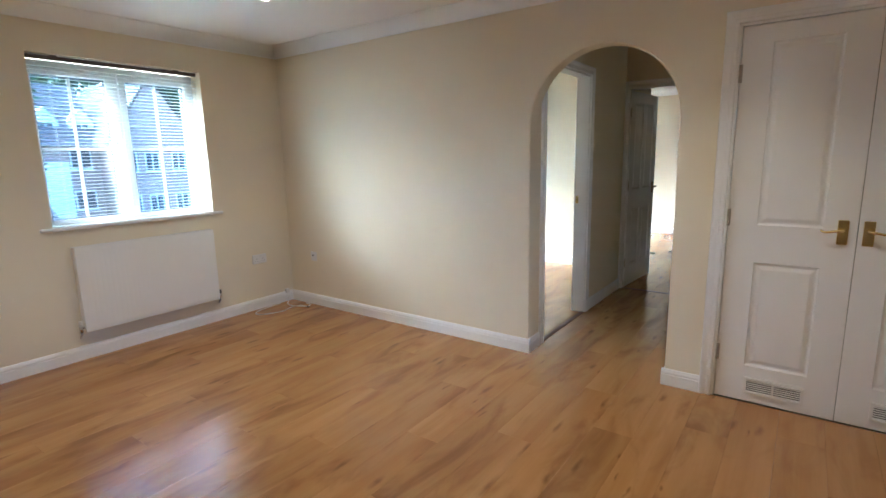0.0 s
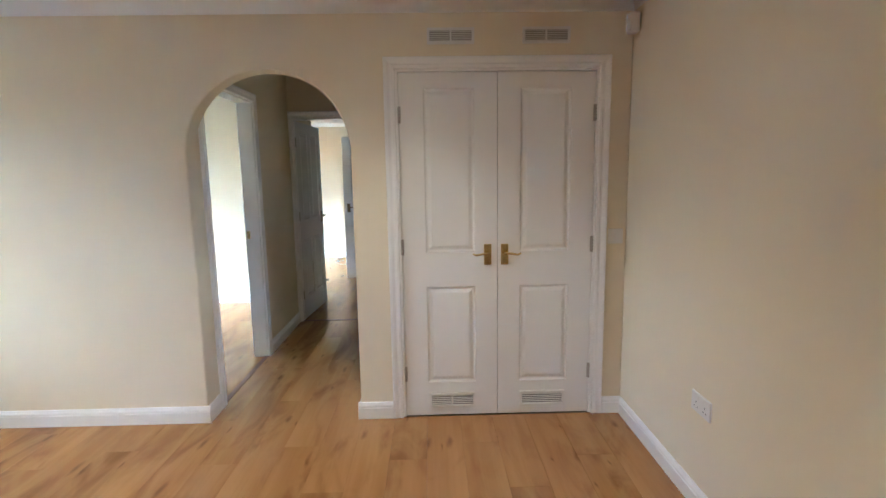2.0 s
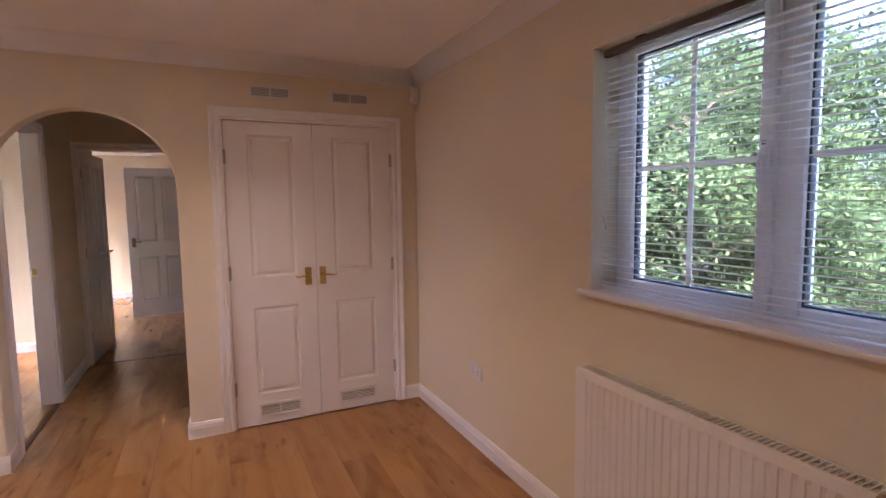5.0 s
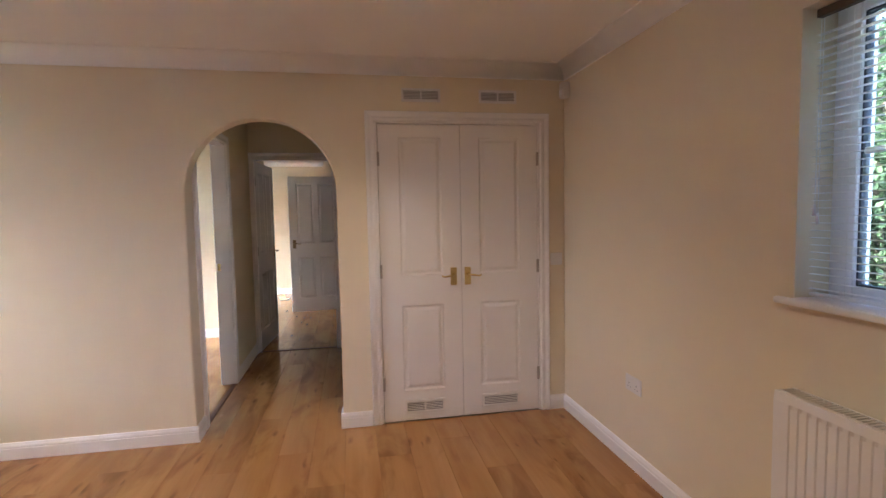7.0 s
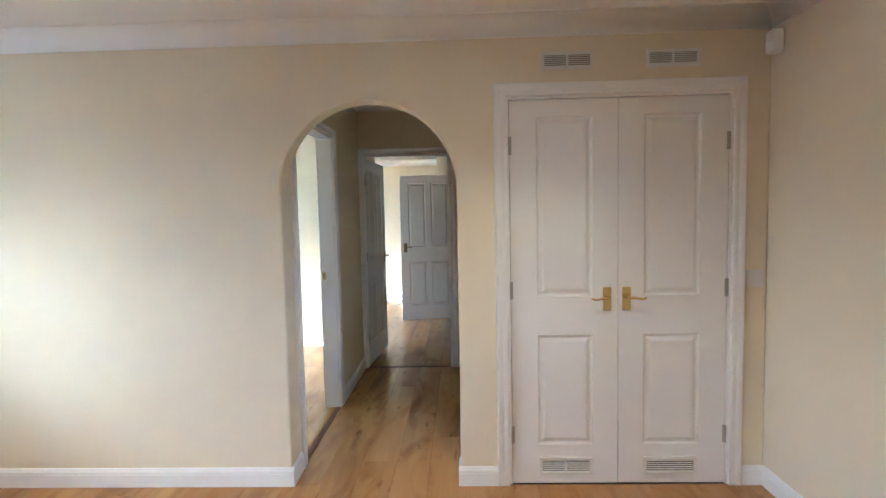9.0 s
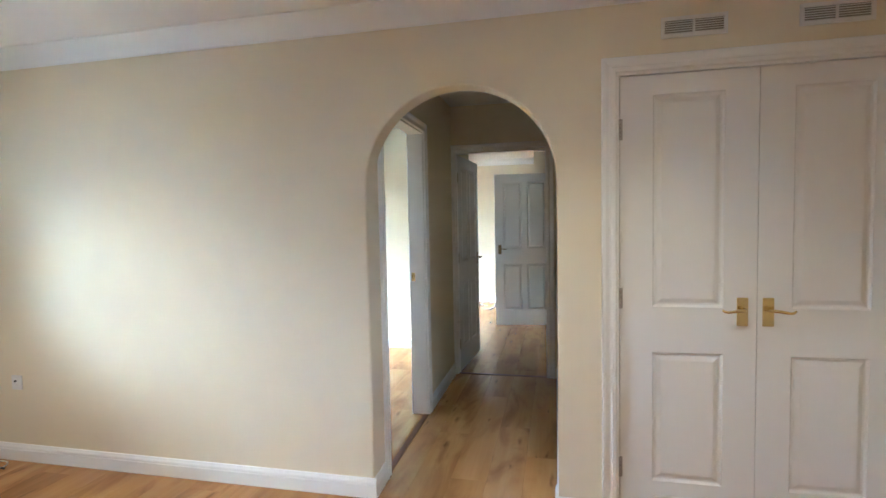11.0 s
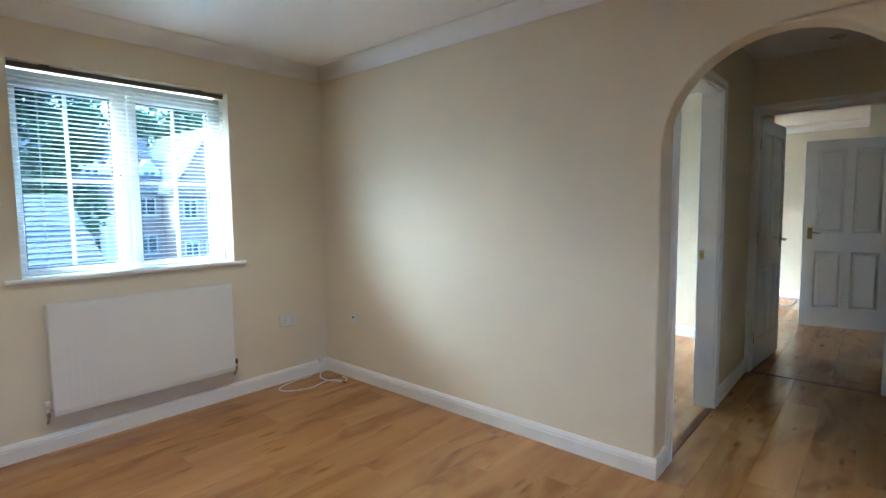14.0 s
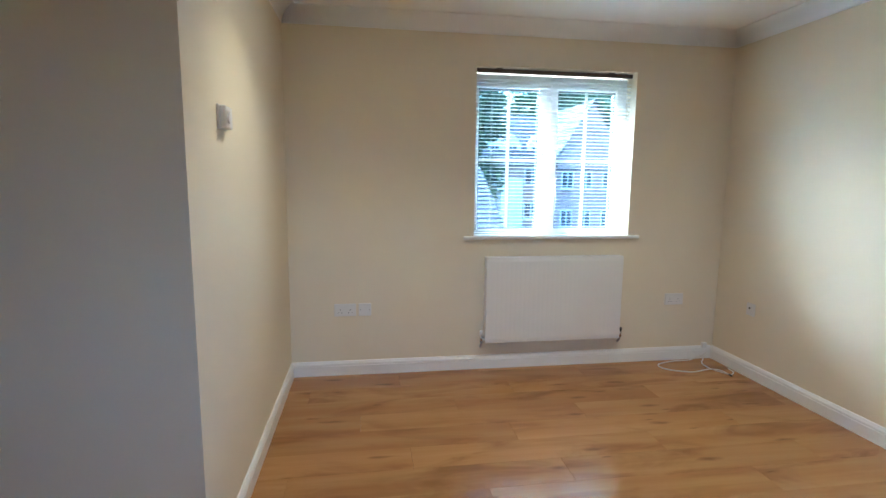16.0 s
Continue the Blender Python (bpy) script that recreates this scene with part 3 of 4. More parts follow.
def blind(m, w, h, label, cord_side, tilt=-3.0):
    """A venetian blind: local x across, y outwards, z 0 at the sill; headrail under the reveal's head."""
    ob = thing("venetian_blind", m, label, "blind", "venetian blinds")
    part("headrail", boxes((-w / 2, w / 2, -0.0125, 0.0125, h - 0.036, h - 0.010), bevel=0.002), HEADRAIL, ob, "headrail, its shade coloured dark brown")
    part("bottom_rail", boxes((-w / 2, w / 2, -0.0125, 0.0125, 0.008, 0.020), bevel=0.004), BLIND, ob)
    for x in (-w * 0.36, w * 0.36):
        part("bracket", boxes((x - 0.02, x + 0.02, -0.014, 0.014, h - 0.012, h - 0.001)), HEADRAIL, ob)
    sl = bmesh.new()
    cross = [(-0.0125, 0.0), (-0.006, 0.0016), (0.0, 0.0021), (0.006, 0.0016), (0.0125, 0.0)]
    c, s = math.cos(radians(tilt)), math.sin(radians(tilt))
    rows = [[sl.verts.new((x, y * c - z * s, y * s + z * c)) for y, z in cross] for x in (-w / 2, w / 2)]
    low = [[sl.verts.new((x, y * c - (z - 0.0005) * s, y * s + (z - 0.0005) * c)) for y, z in cross] for x in (-w / 2, w / 2)]
    for r in (rows, low):
        for i in range(4):
            sl.faces.new((r[0][i], r[0][i + 1], r[1][i + 1], r[1][i])).smooth = True
    for i in (0, 4):
        sl.faces.new((rows[0][i], rows[1][i], low[1][i], low[0][i]))
    n = int((h - 0.05 - 0.03) / 0.0245)
    first = part("slat", sl, BLIND, ob)
    first.location = (0, 0, 0.032)
    for k in range(1, n):
        o = first.copy()
        scene.collection.objects.link(o)
        o.location = (0, 0, 0.032 + 0.0245 * k)
    for x in (-w * 0.40, 0.0, w * 0.40):
        bm = bmesh.new()
        for y in (-0.0135, 0.0135):
            tube(bm, [(x, y, 0.02), (x, y, h - 0.05)], 0.0007, 4)
        part("ladder_cord", bm, BLIND, ob)
    x = cord_side * (w / 2 - 0.035)
    bm = bmesh.new()
    tube(bm, [(x, -0.018, h - 0.05), (x, -0.020, h * 0.30)], 0.0012, 6)
    tube(bm, [(x - 0.01, -0.018, h - 0.05), (x - 0.012, -0.020, h * 0.33)], 0.0012, 6)
    cd = part("pull_cord", bm, BLIND, ob)
    bm = bmesh.new()
    tube(bm, [(x, -0.020, h * 0.30), (x, -0.020, h * 0.26)], [0.003, 0.006], 10)
    tube(bm, [(x - 0.012, -0.020, h * 0.33), (x - 0.012, -0.020, h * 0.29)], [0.003, 0.006], 10)
    part("tassel", bm, PLASTIC, cd)
    return ob


REVEAL = 0.135
cE, wE, loE, hiE = WIN_E
cW, wW, loW, hiW = WIN_W
window("window_1", pose(X_E + REVEAL, cE, loE - 0.045, 0, 0, -90), wE, hiE - loE + 0.105, "white plastic two-light casement window with glazing bars")
window("window_2", pose(X_W - REVEAL, cW - 0.02, loW - 0.055, 0, 0, 90), wW + 0.06, hiW - loW + 0.03, "white plastic two-light casement window with glazing bars", glass=DIM_VIEW_GLASS)
sill_board("window_board_1", pose(X_E, cE, loE + 0.004, 0, 0, -90), wE, REVEAL, 0.06)
sill_board("window_board_2", pose(X_W, cW, loW + 0.004, 0, 0, 90), wW, REVEAL)
blind(pose(X_E + 0.055, cE, loE + 0.004, 0, 0, -90), wE - 0.02, hiE - loE, "white venetian blind, headrail coloured dark as in shade, lowered, slats open", -1, 0.0)
blind(pose(X_W - 0.055, cW, loW + 0.004, 0, 0, 90), wW - 0.02, hiW - loW, "white venetian blind, headrail coloured dark as in shade, lowered, slats open", 1)
# Unseen windows, placed and sized to light the rooms beyond.
for name, (c, w, lo, hi) in (("window_3", BED_WIN), ("window_4", FAR_WIN)):
    window(name, pose(X_W - REVEAL, c, lo, 0, 0, 90), w, hi - lo, "unseen white casement window, added and sized to light the room")


# ---- radiators ----
def radiator(m, w, h, label, rib=0.004, depth=0.095):
    """A panel radiator: local x across, y towards the wall, origin on the floor below the middle of its front; its bottom at z = 0."""
    ob = thing("radiator", m, label, "radiator", "radiators")
    bm = bmesh.new()
    pitch, edge = 0.0333, 0.034
    n = int((w - 2 * edge) / pitch)
    xs = [-w / 2, -w / 2 + edge * 0.4]
    flags = [0, 0]
    start = -n * pitch / 2
    for k in range(n):
        x = start + k * pitch
        xs += [x + 0.008, x + 0.0115, x + 0.0215, x + 0.025]
        flags += [0, 1, 1, 0]
    xs += [w / 2 - edge * 0.4, w / 2]
    flags += [0, 0]
    zs = [(0.0, 0), (0.03, 0), (0.045, 1), (h - 0.045, 1), (h - 0.03, 0), (h, 0)]
    grid = [[bm.verts.new((x, rib * f * g + (0.004 if z in (0.0, h) else 0), z)) for x, f in zip(xs, flags)] for z, g in zs]
    for a, c in zip(grid, grid[1:]):
        for i in range(len(xs) - 1):
            bm.faces.new((a[i], a[i + 1], c[i + 1], c[i]))
    box(bm, -w / 2, w / 2, 0.006, 0.016, 0.0, h - 0.001)
    part("front_panel", bm, ENAMEL, ob)
    part("back_panel", boxes((-w / 2 + 0.01, w / 2 - 0.01, depth - 0.020, depth - 0.008, 0.01, h - 0.01), bevel=0.002), ENAMEL, ob)
    for sx in (-w / 2, w / 2):
        part("side_panel", boxes((sx - 0.0015, sx + 0.0015, 0.016, depth - 0.008, 0.02, h - 0.002)), ENAMEL, ob)
    g = part("top_grille", boxes((-w / 2, w / 2, 0.0165, 0.022, h - 0.008, h), (-w / 2, w / 2, depth - 0.014, depth - 0.008, h - 0.008, h)), ENAMEL, ob, "white slotted top grille")
    bar = part("bar", boxes((-0.0022, 0.0022, 0.022, depth - 0.014, h - 0.006, h - 0.001)), ENAMEL, g)
    k = int(w / 0.0165)
    for i in range(k + 1):
        x = -w / 2 + 0.005 + (w - 0.01) * i / k
        if i == 0:
            bar.location = (x, 0, 0)
        else:
            o = bar.copy()
            scene.collection.objects.link(o)
            o.location = (x, 0, 0)
    part("convector", boxes(*[(-w / 2 + 0.03 + 0.04 * i, -w / 2 + 0.032 + 0.04 * i, 0.018, depth - 0.022, 0.03, h - 0.12) for i in range(int((w - 0.05) / 0.04))]), ENAMEL, ob)
    for sx, top in ((-1, PLASTIC), (1, BLACK)):
        bm = bmesh.new()
        x = sx * (w / 2 + 0.022)
        zv = 0.03
        tube(bm, [(sx * w / 2, 0.035, zv), (x, 0.035, zv)], 0.009, 10)
        tube(bm, [(x, 0.035, zv - 0.03), (x, 0.035, zv + 0.014)], 0.012, 12)
        vl = part("valve", bm, CHROME, ob, "chrome radiator valve")
        bm = bmesh.new()
        tube(bm, [(x, 0.035, zv + 0.014), (x, 0.035, zv + 0.052 if sx < 0 else zv + 0.04)], [0.013, 0.012], 14)
        part("cap", bm, top, vl)
        bm = bmesh.new()
        tube(bm, [(x, 0.035, zv - 0.03), (x, 0.036, zv - 0.045), (x, depth - 0.01, zv - 0.075)], 0.0075, 10)
        part("pipe", bm, STEEL, vl)
    for x in (-w * 0.32, w * 0.32):
        part("bracket", boxes((x - 0.012, x + 0.012, depth - 0.0085, depth, 0.08, h - 0.08)), STEEL, ob)
    return ob


radiator(pose(X_E - 0.09, 0.627, 0.185, 0, 0, -90), 1.0, 0.603, "white ribbed panel radiator under the window with a slotted top grille", 0.0045, 0.09)
radiator(pose(X_W + 0.075, 1.691, 0.208, 0, 0, 90), 1.0, 0.605, "white panel radiator under the window, pipes to the wall", 0.0002, 0.075)


# ---- sockets, switches, sensor, thermostat ----
def face_plate(name, m, w, h, label, category, kind):
    """A moulded wall plate; local x across, -y out of the wall, centre at the origin."""
    ob = thing(name, m, label, category)
    part("plate", boxes((-w / 2, w / 2, -0.009, 0, -h / 2, h / 2), bevel=0.0025), PLASTIC, ob)
    if kind == "socket":
        n = 2 if w > 0.1 else 1
        for k in range(n):
            xc = 0 if n == 1 else (-0.034 + 0.068 * k)
            part("rocker", boxes((xc + 0.006 if n == 2 and k == 0 else xc - 0.022, xc + 0.022 if n == 2 and k == 0 else xc - 0.006, -0.012, -0.009, 0.018, 0.034), bevel=0.001), PLASTIC, ob)
            part("pin_slots", boxes((xc - 0.002, xc + 0.002, -0.0094, -0.0088, -0.002, 0.006), (xc - 0.014, xc - 0.008, -0.0094, -0.0088, -0.020, -0.016), (xc + 0.008, xc + 0.014, -0.0094, -0.0088, -0.020, -0.016)), BLACK, ob)
    elif kind == "aerial":
        bm = bmesh.new()
        tube(bm, [(-0.004, -0.009, 0.010), (-0.004, -0.016, 0.010)], 0.006, 12)
        part("connector", bm, BLACK, ob)
        part("lower_outlet", boxes((-0.010, 0.010, -0.011, -0.009, -0.026, -0.010), bevel=0.001), PLASTIC, ob)
    elif kind == "switch":
        part("rocker", boxes((-0.008, 0.008, -0.013, -0.009, -0.014, 0.014), bevel=0.001), PLASTIC, ob)
    elif kind == "blank":
        bm = bmesh.new()
        for x in (-w * 0.35, w * 0.35):
            tube(bm, [(x, -0.0095, 0), (x, -0.0088, 0)], 0.003, 8)
        part("screw", bm, STEEL, ob)
    return ob


face_plate("socket", pose(X_E, 2.115, 0.462, 0, 0, -90), 0.146, 0.086, "white double power socket low on the wall", "socket", "socket")
face_plate("socket", pose(X_W, 2.65, 0.472, 0, 0, 90), 0.146, 0.086, "white double power socket beside the radiator", "socket", "socket")
face_plate("socket", pose(X_W, 0.228, 0.457, 0, 0, 90), 0.146, 0.086, "white double power socket on the window wall", "socket", "socket")
face_plate("phone_socket", pose(X_W, 0.360, 0.457, 0, 0, 90), 0.086, 0.086, "white single outlet plate beside the power socket", "outlet", "blank")
face_plate("aerial_socket", pose(-3.748, Y_N, 0.473), 0.075, 0.086, "white aerial outlet plate with a black connector", "outlet", "aerial")
face_plate("light_switch", pose(0.880, Y_N, 1.07), 0.086, 0.086, "white single light switch beside the closet frame", "switch", "switch")
face_plate("thermostat", pose(-2.667, Y_B, 1.55, 0, 0, 180), 0.10, 0.086, "white room thermostat on the wall", "thermostat", "none")
th = bpy.data.objects["thermostat"]
part("body", boxes((-0.044, 0.044, -0.030, -0.009, -0.039, 0.039), bevel=0.004), PLASTIC, th)
bm = bmesh.new()
tube(bm, [(-0.012, -0.030, 0.0), (-0.012, -0.037, 0.0)], [0.022, 0.020], 20)
part("dial", bm, PLASTIC, th)
pir = thing("motion_detector", pose(0.908, 2.925, 2.208, 0, 0, -90), "small white alarm detector high in the corner", "detector")
part("body", boxes((-0.030, 0.030, -0.022, 0.030, -0.052, 0.052), bevel=0.006), PLASTIC, pir)
part("lens", boxes((-0.022, 0.022, -0.026, -0.021, -0.042, 0.002), bevel=0.002), UPVC, pir)


# ---- downlights ----
def downlight(x, y, z, lit):
    ob = thing("downlight", pose(x, y, z), "recessed round ceiling downlight, " + ("lit warm" if lit else "unlit"), "downlight", "downlights")
    bm = bmesh.new()
    prof = [(0.046, 0.0), (0.045, -0.004), (0.040, -0.006), (0.031, -0.003), (0.030, 0.0)]
    rings = [[bm.verts.new((r * math.cos(a), r * math.sin(a), zz)) for a in (2 * math.pi * k / 28 for k in range(28))] for r, zz in prof]
    for a, c in zip(rings, rings[1:]):
        for k in range(28):
            bm.faces.new((a[k], a[(k + 1) % 28], c[(k + 1) % 28], c[k]))
    part("bezel", bm, PLASTIC if lit else STEEL, ob)
    bm = bmesh.new()
    bmesh.ops.create_circle(bm, cap_ends=True, segments=24, radius=0.030, matrix=Matrix.Translation((0, 0, -0.0012)))
    part("lamp", bm, LAMP_GLOW if lit else STEEL, ob)
    if lit:
        ld = bpy.data.lights.new("downlight_beam", "SPOT")
        ld.energy, ld.color, ld.spot_size, ld.spot_blend, ld.shadow_soft_size = LAMP_POWER, (1.0, 0.74, 0.44), radians(115), 0.9, 0.03
        lo = new("downlight_beam", ld)
        lo.location = (x, y, z - 0.012)
    return ob


LAMP_POWER = 1.6
for x in (-0.386, -2.90):
    for y in (2.055, 0.42):
        downlight(x, y, Z_C, True)
downlight(-1.014, 4.80, Z_C, False)

# ---- cable on the floor ----
cable = thing("aerial_cable", pose(0, 0, 0), "white coaxial cable looped loosely on the floor in the corner", "cable")
pts = [(-4.08, 2.93, 0.055), (-4.06, 2.90, 0.012), (-3.99, 2.84, 0.004), (-3.89, 2.83, 0.004), (-3.79, 2.87, 0.005), (-3.76, 2.90, 0.004), (-3.80, 2.95, 0.004), (-3.86, 2.955, 0.006)]
pts2 = [(-4.075, 2.93, 0.05), (-4.07, 2.80, 0.004), (-4.06, 2.66, 0.004), (-4.02, 2.52, 0.004), (-3.96, 2.48, 0.004), (-3.89, 2.53, 0.004), (-3.84, 2.66, 0.004), (-3.86, 2.80, 0.009), (-3.84, 2.88, 0.004), (-3.76, 2.885, 0.004)]


def smooth_points(ps, n=8):
    ps = [Vector(p) for p in ps]
    out = []
    for i in range(len(ps) - 1):
        a, b, c, d = ps[max(i - 1, 0)], ps[i], ps[i + 1], ps[min(i + 2, len(ps) - 1)]
        for k in range(n):
            t = k / n
            out.append(0.5 * (2 * b + (c - a) * t + (2 * a - 5 * b + 4 * c - d) * t * t + (3 * b - a - 3 * c + d) * t ** 3))
    return out + [ps[-1]]


for p in (pts, pts2):
    part("cord", tube(bmesh.new(), smooth_points(p), 0.0033, 8), PLASTIC, cable)
part("plug", tube(bmesh.new(), [(-3.76, 2.885, 0.006), (-3.735, 2.88, 0.007), (-3.725, 2.878, 0.007)], [0.006, 0.006, 0.004], 10), BLACK, cable, "black and metal aerial plug")
grommet = part("cable_outlet", boxes((X_W + 0.0005, X_W + 0.022, 2.905, 2.945, 0.085, 0.125), bevel=0.003), PLASTIC)
tagged(grommet, "small white cable outlet box above the skirting", "cable outlet")

# ---- outside ----
GZ = -2.9
ground = part("ground", boxes((-900, 900, -900, 900, GZ - 0.5, GZ)), GRASS)
tagged(ground, "mown grass round the building", "ground", kind="structure")
# Unseen pale strips, added to bounce daylight up to the ceilings.
for side, (a, b) in (("east", (1.3, 6.0)), ("west", (-9.0, -4.35))):
    pv = part("bounce_strip_" + side, boxes((a, b, -40, 40, GZ - 0.05, GZ + 0.03)), BOUNCE_PAVING)
    tagged(pv, "unseen pale strip along the building, added to bounce light indoors", "pavement", kind="structure")
road = part("road", boxes((-31, -9, -60, 60, GZ, GZ + 0.02)), ASPHALT)
tagged(road, "dark asphalt parking court between the buildings", "road", kind="structure")


def house_window(parent, x, y, z, w, h, lights=2):
    f = 0.07
    bm = boxes((x, x + 0.05, y - w / 2, y - w / 2 + f, z - h / 2, z + h / 2), (x, x + 0.05, y + w / 2 - f, y + w / 2, z - h / 2, z + h / 2), (x, x + 0.05, y - w / 2 + f, y + w / 2 - f, z + h / 2 - f, z + h / 2), (x, x + 0.05, y - w / 2 + f, y + w / 2 - f, z - h / 2, z - h / 2 + f))
    for k in range(1, lights):
        yy = y - w / 2 + w * k / lights
        box(bm, x, x + 0.05, yy - f / 2, yy + f / 2, z - h / 2 + f, z + h / 2 - f)
    wi = part("window", bm, UPVC, parent, "white framed window")
    part("pane", boxes((x + 0.004, x + 0.02, y - w / 2 + f, y + w / 2 - f, z - h / 2 + f, z + h / 2 - f)), HOUSE_GLASS, wi)
    part("sill", boxes((x, x + 0.10, y - w / 2 - 0.08, y + w / 2 + 0.08, z - h / 2 - 0.08, z - h / 2 - 0.004)), GLOSS, wi)


def gable_roof(parent, x0, x1, y0, y1, z0, z1, along):
    """A pitched roof over a rectangle, of courses of tiles, with its ridge along x or y."""
    bm = bmesh.new()
    n, lift = 16, 0.035
    for side in (-1, 1):
        for k in range(n):
            a, b = k / n, (k + 1.15) / n
            pts = []
            for s, up in ((a, lift), (b, 0.0)):
                z = z0 + (z1 - z0) * min(s, 1.0) + up
                if along == "x":
                    ym = (y0 + y1) / 2
                    y = (y0 if side < 0 else y1) + (ym - (y0 if side < 0 else y1)) * min(s, 1.0)
                    pts.append([(x0, y, z), (x1, y, z)])
                else:
                    xm = (x0 + x1) / 2
                    x = (x0 if side < 0 else x1) + (xm - (x0 if side < 0 else x1)) * min(s, 1.0)
                    pts.append([(x, y0, z), (x, y1, z)])
            v = [bm.verts.new(p) for p in (*pts[0], *pts[1][::-1])]
            u = [bm.verts.new((p.co.x, p.co.y, p.co.z - 0.05)) for p in v]
            bm.faces.new(v)
            bm.faces.new(u[::-1])
            for i in range(4):
                bm.faces.new((v[i], u[i], u[(i + 1) % 4], v[(i + 1) % 4]))
    return part("roof", bm, ROOF_TILE, parent, "grey tiled pitched roof")


def dormer(parent, x, y, z, w=1.3, h=1.0):
    out = [(y - w / 2, z), (y + w / 2, z), (y + w / 2, z + h), (y, z + h + 0.75), (y - w / 2, z + h)]
    d = part("dormer", prism(out, -2.2, "x", x), GLOSS, parent, "white boarded dormer with a small gable")
    house_window(d, x + 0.002, y, z + h * 0.55, 0.8, 0.8)


house = thing("house", pose(0, 0, GZ), "pale brick house with a front gable, tiled roof and white dormers", "house")
g = -GZ
part("wall", boxes((-42.5, -35.2, 3.5, 12.94, 0, 2.5 + g)), OUT_BRICK, house)
gab = [(12.94, 0), (17.76, 0), (17.76, 2.75 + g), (15.35, 6.45 + g), (12.94, 2.75 + g)]
part("wall", prism(gab, -9.5, "x", -33.0), OUT_BRICK, house)
gable_roof(house, -42.9, -34.8, 3.2, 13.2, 2.4 + g, 6.3 + g, "y")
gable_roof(house, -42.5, -32.8, 12.45, 18.25, 2.35 + g, 6.75 + g, "x")
for y in (13.7, 15.0, 16.6):
    house_window(house, -33.0 + 0.002, y, 1.42 + g, 0.85, 1.15)
    house_window(house, -33.0 + 0.002, y, -1.15 + g, 0.85, 1.15)
part("string_course", boxes((-33.0, -32.93, 12.94, 17.76, 2.1 + g, 2.2 + g)), ROOF_TILE, house)
for y in (5.6, 7.2, 9.1, 11.95):
    house_window(house, -35.2 + 0.002, y, 1.65 + g, 1.1, 1.15)
    house_window(house, -35.2 + 0.002, y, -0.75 + g, 1.1, 1.15)
for y in (9.4, 10.7, 12.5):
    dormer(house, -36.0, y, 2.9 + g)
porch = part("porch", boxes((-35.2, -33.9, 9.4, 10.9, 0.0, 2.4 + g - 0.9)), GLOSS, house, "white porch with a sloping roof")
outb = thing("garage", pose(0, 0, GZ), "low brick garage with a grey tiled roof", "garage")
part("wall", boxes((-19.5, -13.5, -6, 3.7, 0, 0.1 + g)), OUT_BRICK, outb)
gable_roof(outb, -19.9, -13.1, -6.2, 3.95, 0.0 + g, 1.75 + g, "y")


def tree(x, y, h, spread, seed, leaf, count, size, material, label, low=0.25):
    """A tapered trunk with limbs, and a crown of leaves gathered in uneven clumps."""
    rng = np.random.default_rng(seed)
    ob = thing("tree", pose(x, y, GZ), label, "tree", "trees")
    bm = bmesh.new()
    tube(bm, [(0, 0, -0.1), (0.05, 0.03, h * 0.3), (-0.06, 0.08, h * 0.6), (0.05, 0.0, h * 0.92)], [h * 0.024, h * 0.018, h * 0.011, h * 0.003], 10)
    clumps = []
    for k in range(count):
        a, u = rng.uniform(0, 2 * math.pi), rng.uniform(low, 1.0)
        r = spread * math.sqrt(rng.uniform(0.05, 1)) * (1.15 - 0.85 * abs(u - 0.5) ** 1.3)
        c = Vector((r * math.cos(a), r * math.sin(a), h * u))
        clumps.append(c)
        if k % 3 == 0:
            tube(bm, [(0, 0, max(0.3, c.z - 0.35 * r - 0.3)), Vector((c.x * 0.5, c.y * 0.5, c.z - 0.12 * r)), c], [0.05, 0.03, 0.008], 6)
    part("trunk", bm, BARK, ob)
    per = leaf // count
    base = np.repeat(np.array([c[:] for c in clumps]), per, 0)
    n = len(base)
    rad = np.repeat(rng.uniform(0.35, 0.8, count) * spread * 0.42, per)
    d = rng.normal(size=(n, 3))
    d /= np.linalg.norm(d, axis=1)[:, None]
    centre = base + d * (rad * rng.uniform(0.25, 1, n) ** 0.5)[:, None] * (1, 1, 0.75)
    a = rng.normal(size=(n, 3))
    a /= np.linalg.norm(a, axis=1)[:, None]
    b = np.cross(a, rng.normal(size=(n, 3)))
    b /= np.linalg.norm(b, axis=1)[:, None]
    s = size * rng.uniform(0.6, 1.3, n)[:, None]
    verts = np.stack([centre - a * s, centre + b * s * 0.45, centre + a * s, centre - b * s * 0.45], 1).reshape(-1, 3)
    faces = np.arange(4 * n).reshape(-1, 4)
    me = bpy.data.meshes.new("crown")
    me.from_pydata(verts.tolist(), [], faces.tolist())
    me.materials.append(material)
    crown = new("crown", me)
    crown.parent = ob
    return ob


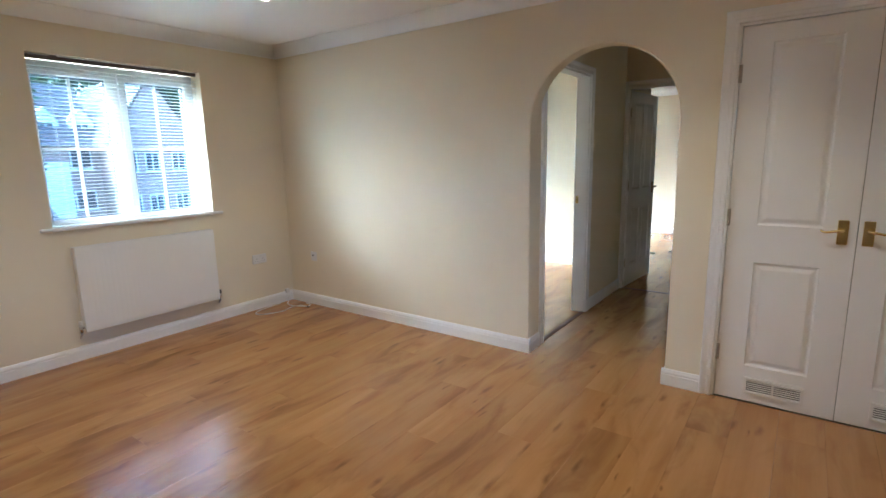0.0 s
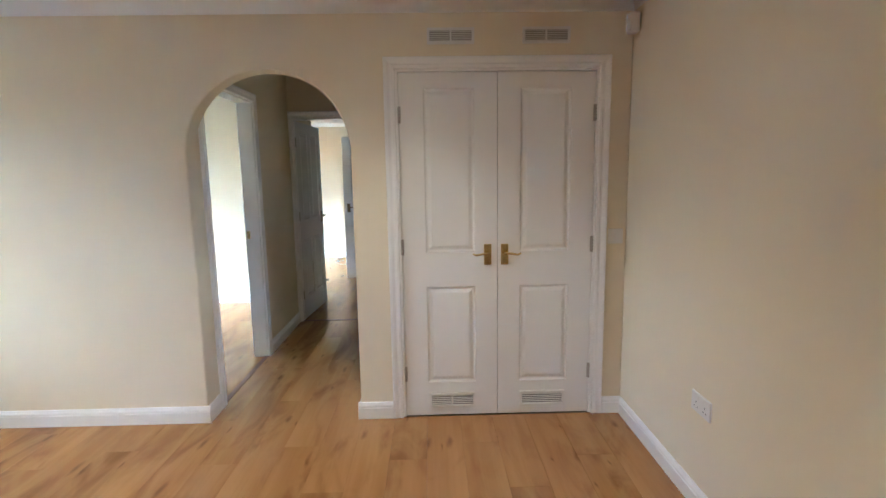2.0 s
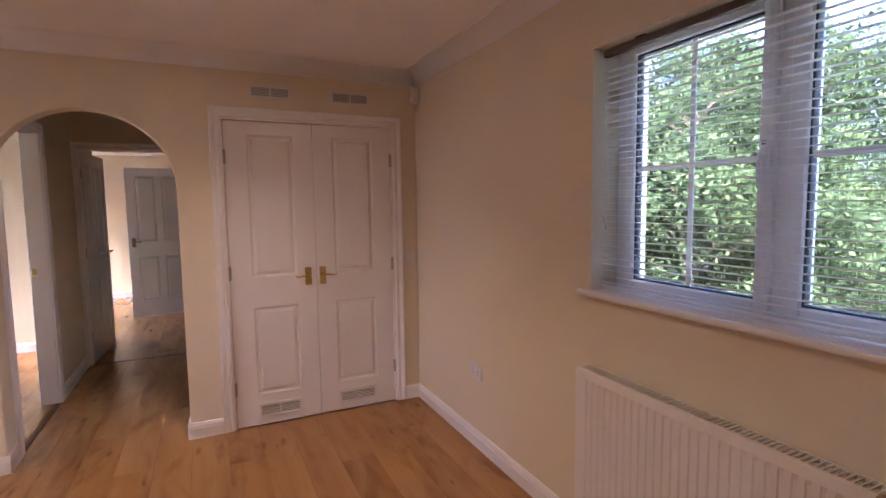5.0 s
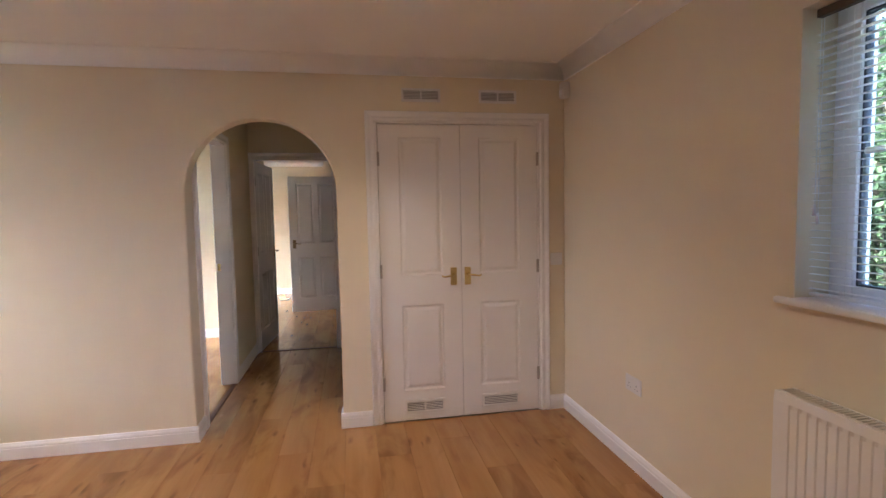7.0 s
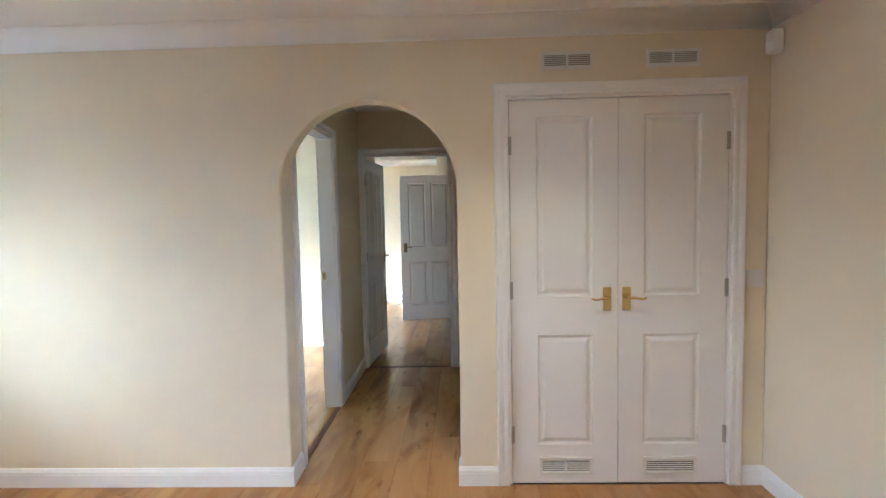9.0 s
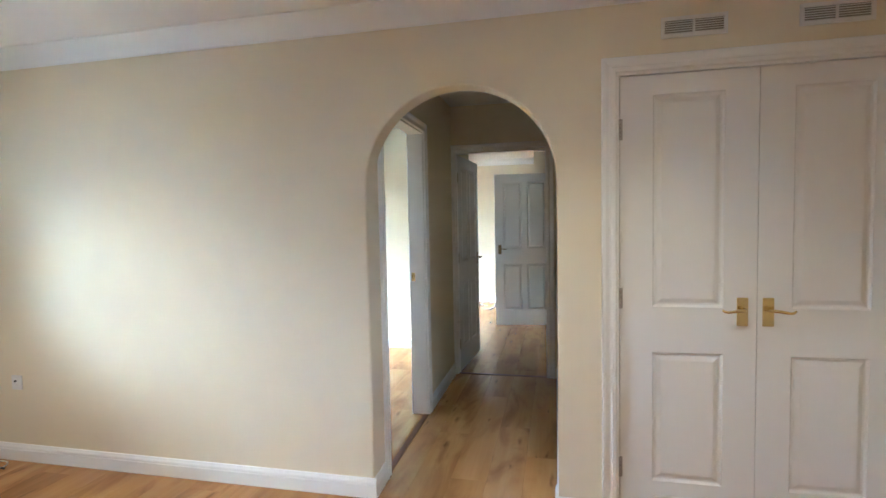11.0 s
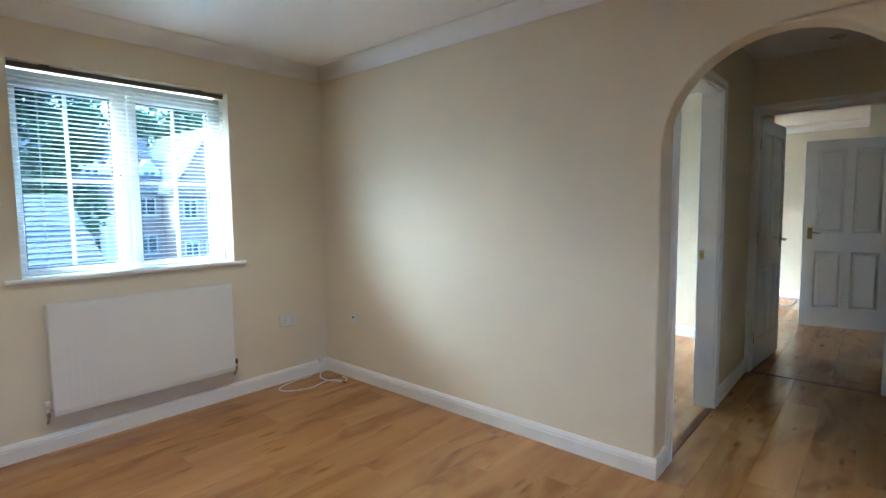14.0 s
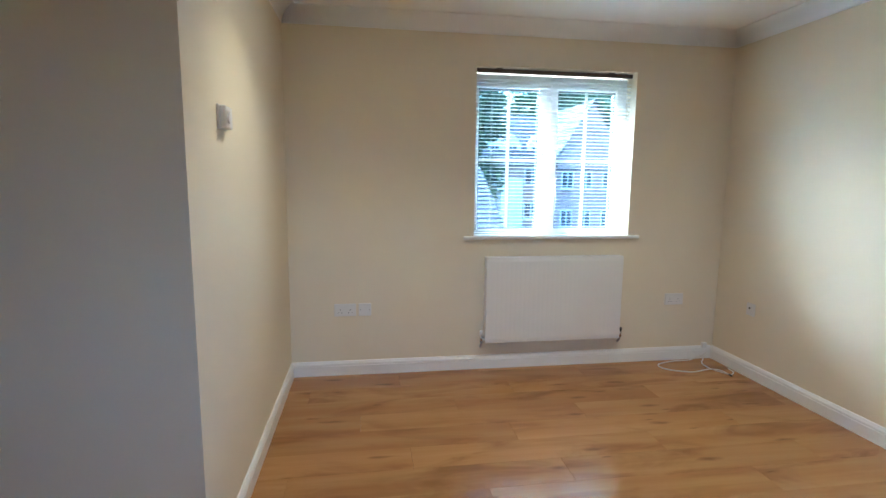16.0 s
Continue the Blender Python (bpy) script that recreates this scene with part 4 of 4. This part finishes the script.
for k, (x, y, h, s) in enumerate(((7.4, 5.8, 6.6, 2.2), (9.6, 8.6, 7.6, 2.8), (10.0, 5.4, 7.2, 2.4), (12.5, 12.5, 8.8, 3.4), (7.8, 8.6, 5.8, 2.2), (14.5, 9.0, 8.4, 3.4))):
    tree(x, y, h, s, 20 + k, 60000, 150, 0.055, LEAF_NEAR, "dense green broadleaf tree beside the building", 0.05)
for k, (x, y, h, s) in enumerate(((-30.0, 3.6, 13.5, 4.2), (-48.0, 12.0, 12.5, 5.0), (-50.0, 19.5, 13.0, 5.5), (-46.0, 4.0, 16.0, 5.5), (-52.0, 26.0, 15.0, 5.5), (-40.0, 24.5, 13.5, 4.5))):
    tree(x, y, h, s, 60 + k, 9000, 110, 0.28, LEAF_FAR, "tall dark tree beyond the houses", 0.2)

# ---- floor planks ----
PW, PL = 0.192, 1.285
plank_meshes = {}


def plank(x0, x1, y0, y1):
    key = (round(x1 - x0, 3), round(y1 - y0, 3))
    if key not in plank_meshes:
        bm = boxes((-key[0] / 2 + 0.0003, key[0] / 2 - 0.0003, -key[1] / 2 + 0.0003, key[1] / 2 - 0.0003, -0.012, 0.0), bevel=0.0004)
        me = bpy.data.meshes.new("plank")
        bm.to_mesh(me)
        bm.free()
        me.materials.append(OAK)
        plank_meshes[key] = me
    ob = new("plank", plank_meshes[key])
    ob.location = ((x0 + x1) / 2, (y0 + y1) / 2, 0)
    ob.parent = floor


def lay(x0, x1, spans):
    """Rows of planks along y, cut off at the west wall; spans(x, e) gives the stretches of y that a row covers."""
    k = 0
    x = x0
    while x < x1 - 0.01:
        e = min(x + PW, x1)
        for a, b in spans(x, e):
            y = a - (0.0, 0.45, 0.9, 0.2, 0.65)[k % 5] * PL * 0.98
            while y < b - 0.01:
                p, q = max(a, y), min(b, y + PL)
                if q - p > 0.03:
                    plank(max(x, X_W), e, p, q)
                y += PL
        x += PW
        k += 1


def spans_at(x, e):
    south = Y_B if e <= X_B else Y_S
    mid = (x + e) / 2
    if mid < HALL_L - 0.02:
        return [(south, 3.0), (3.12, Y_BED), (Y_BED + 0.1, Y_FAR)]
    if mid < HALL_R:
        return [(south, Y_FAR)]
    return [(south, 3.0), (Y_D2 + 0.1, Y_FAR)]


lay(-1.56 - 14 * PW, X_E, spans_at)
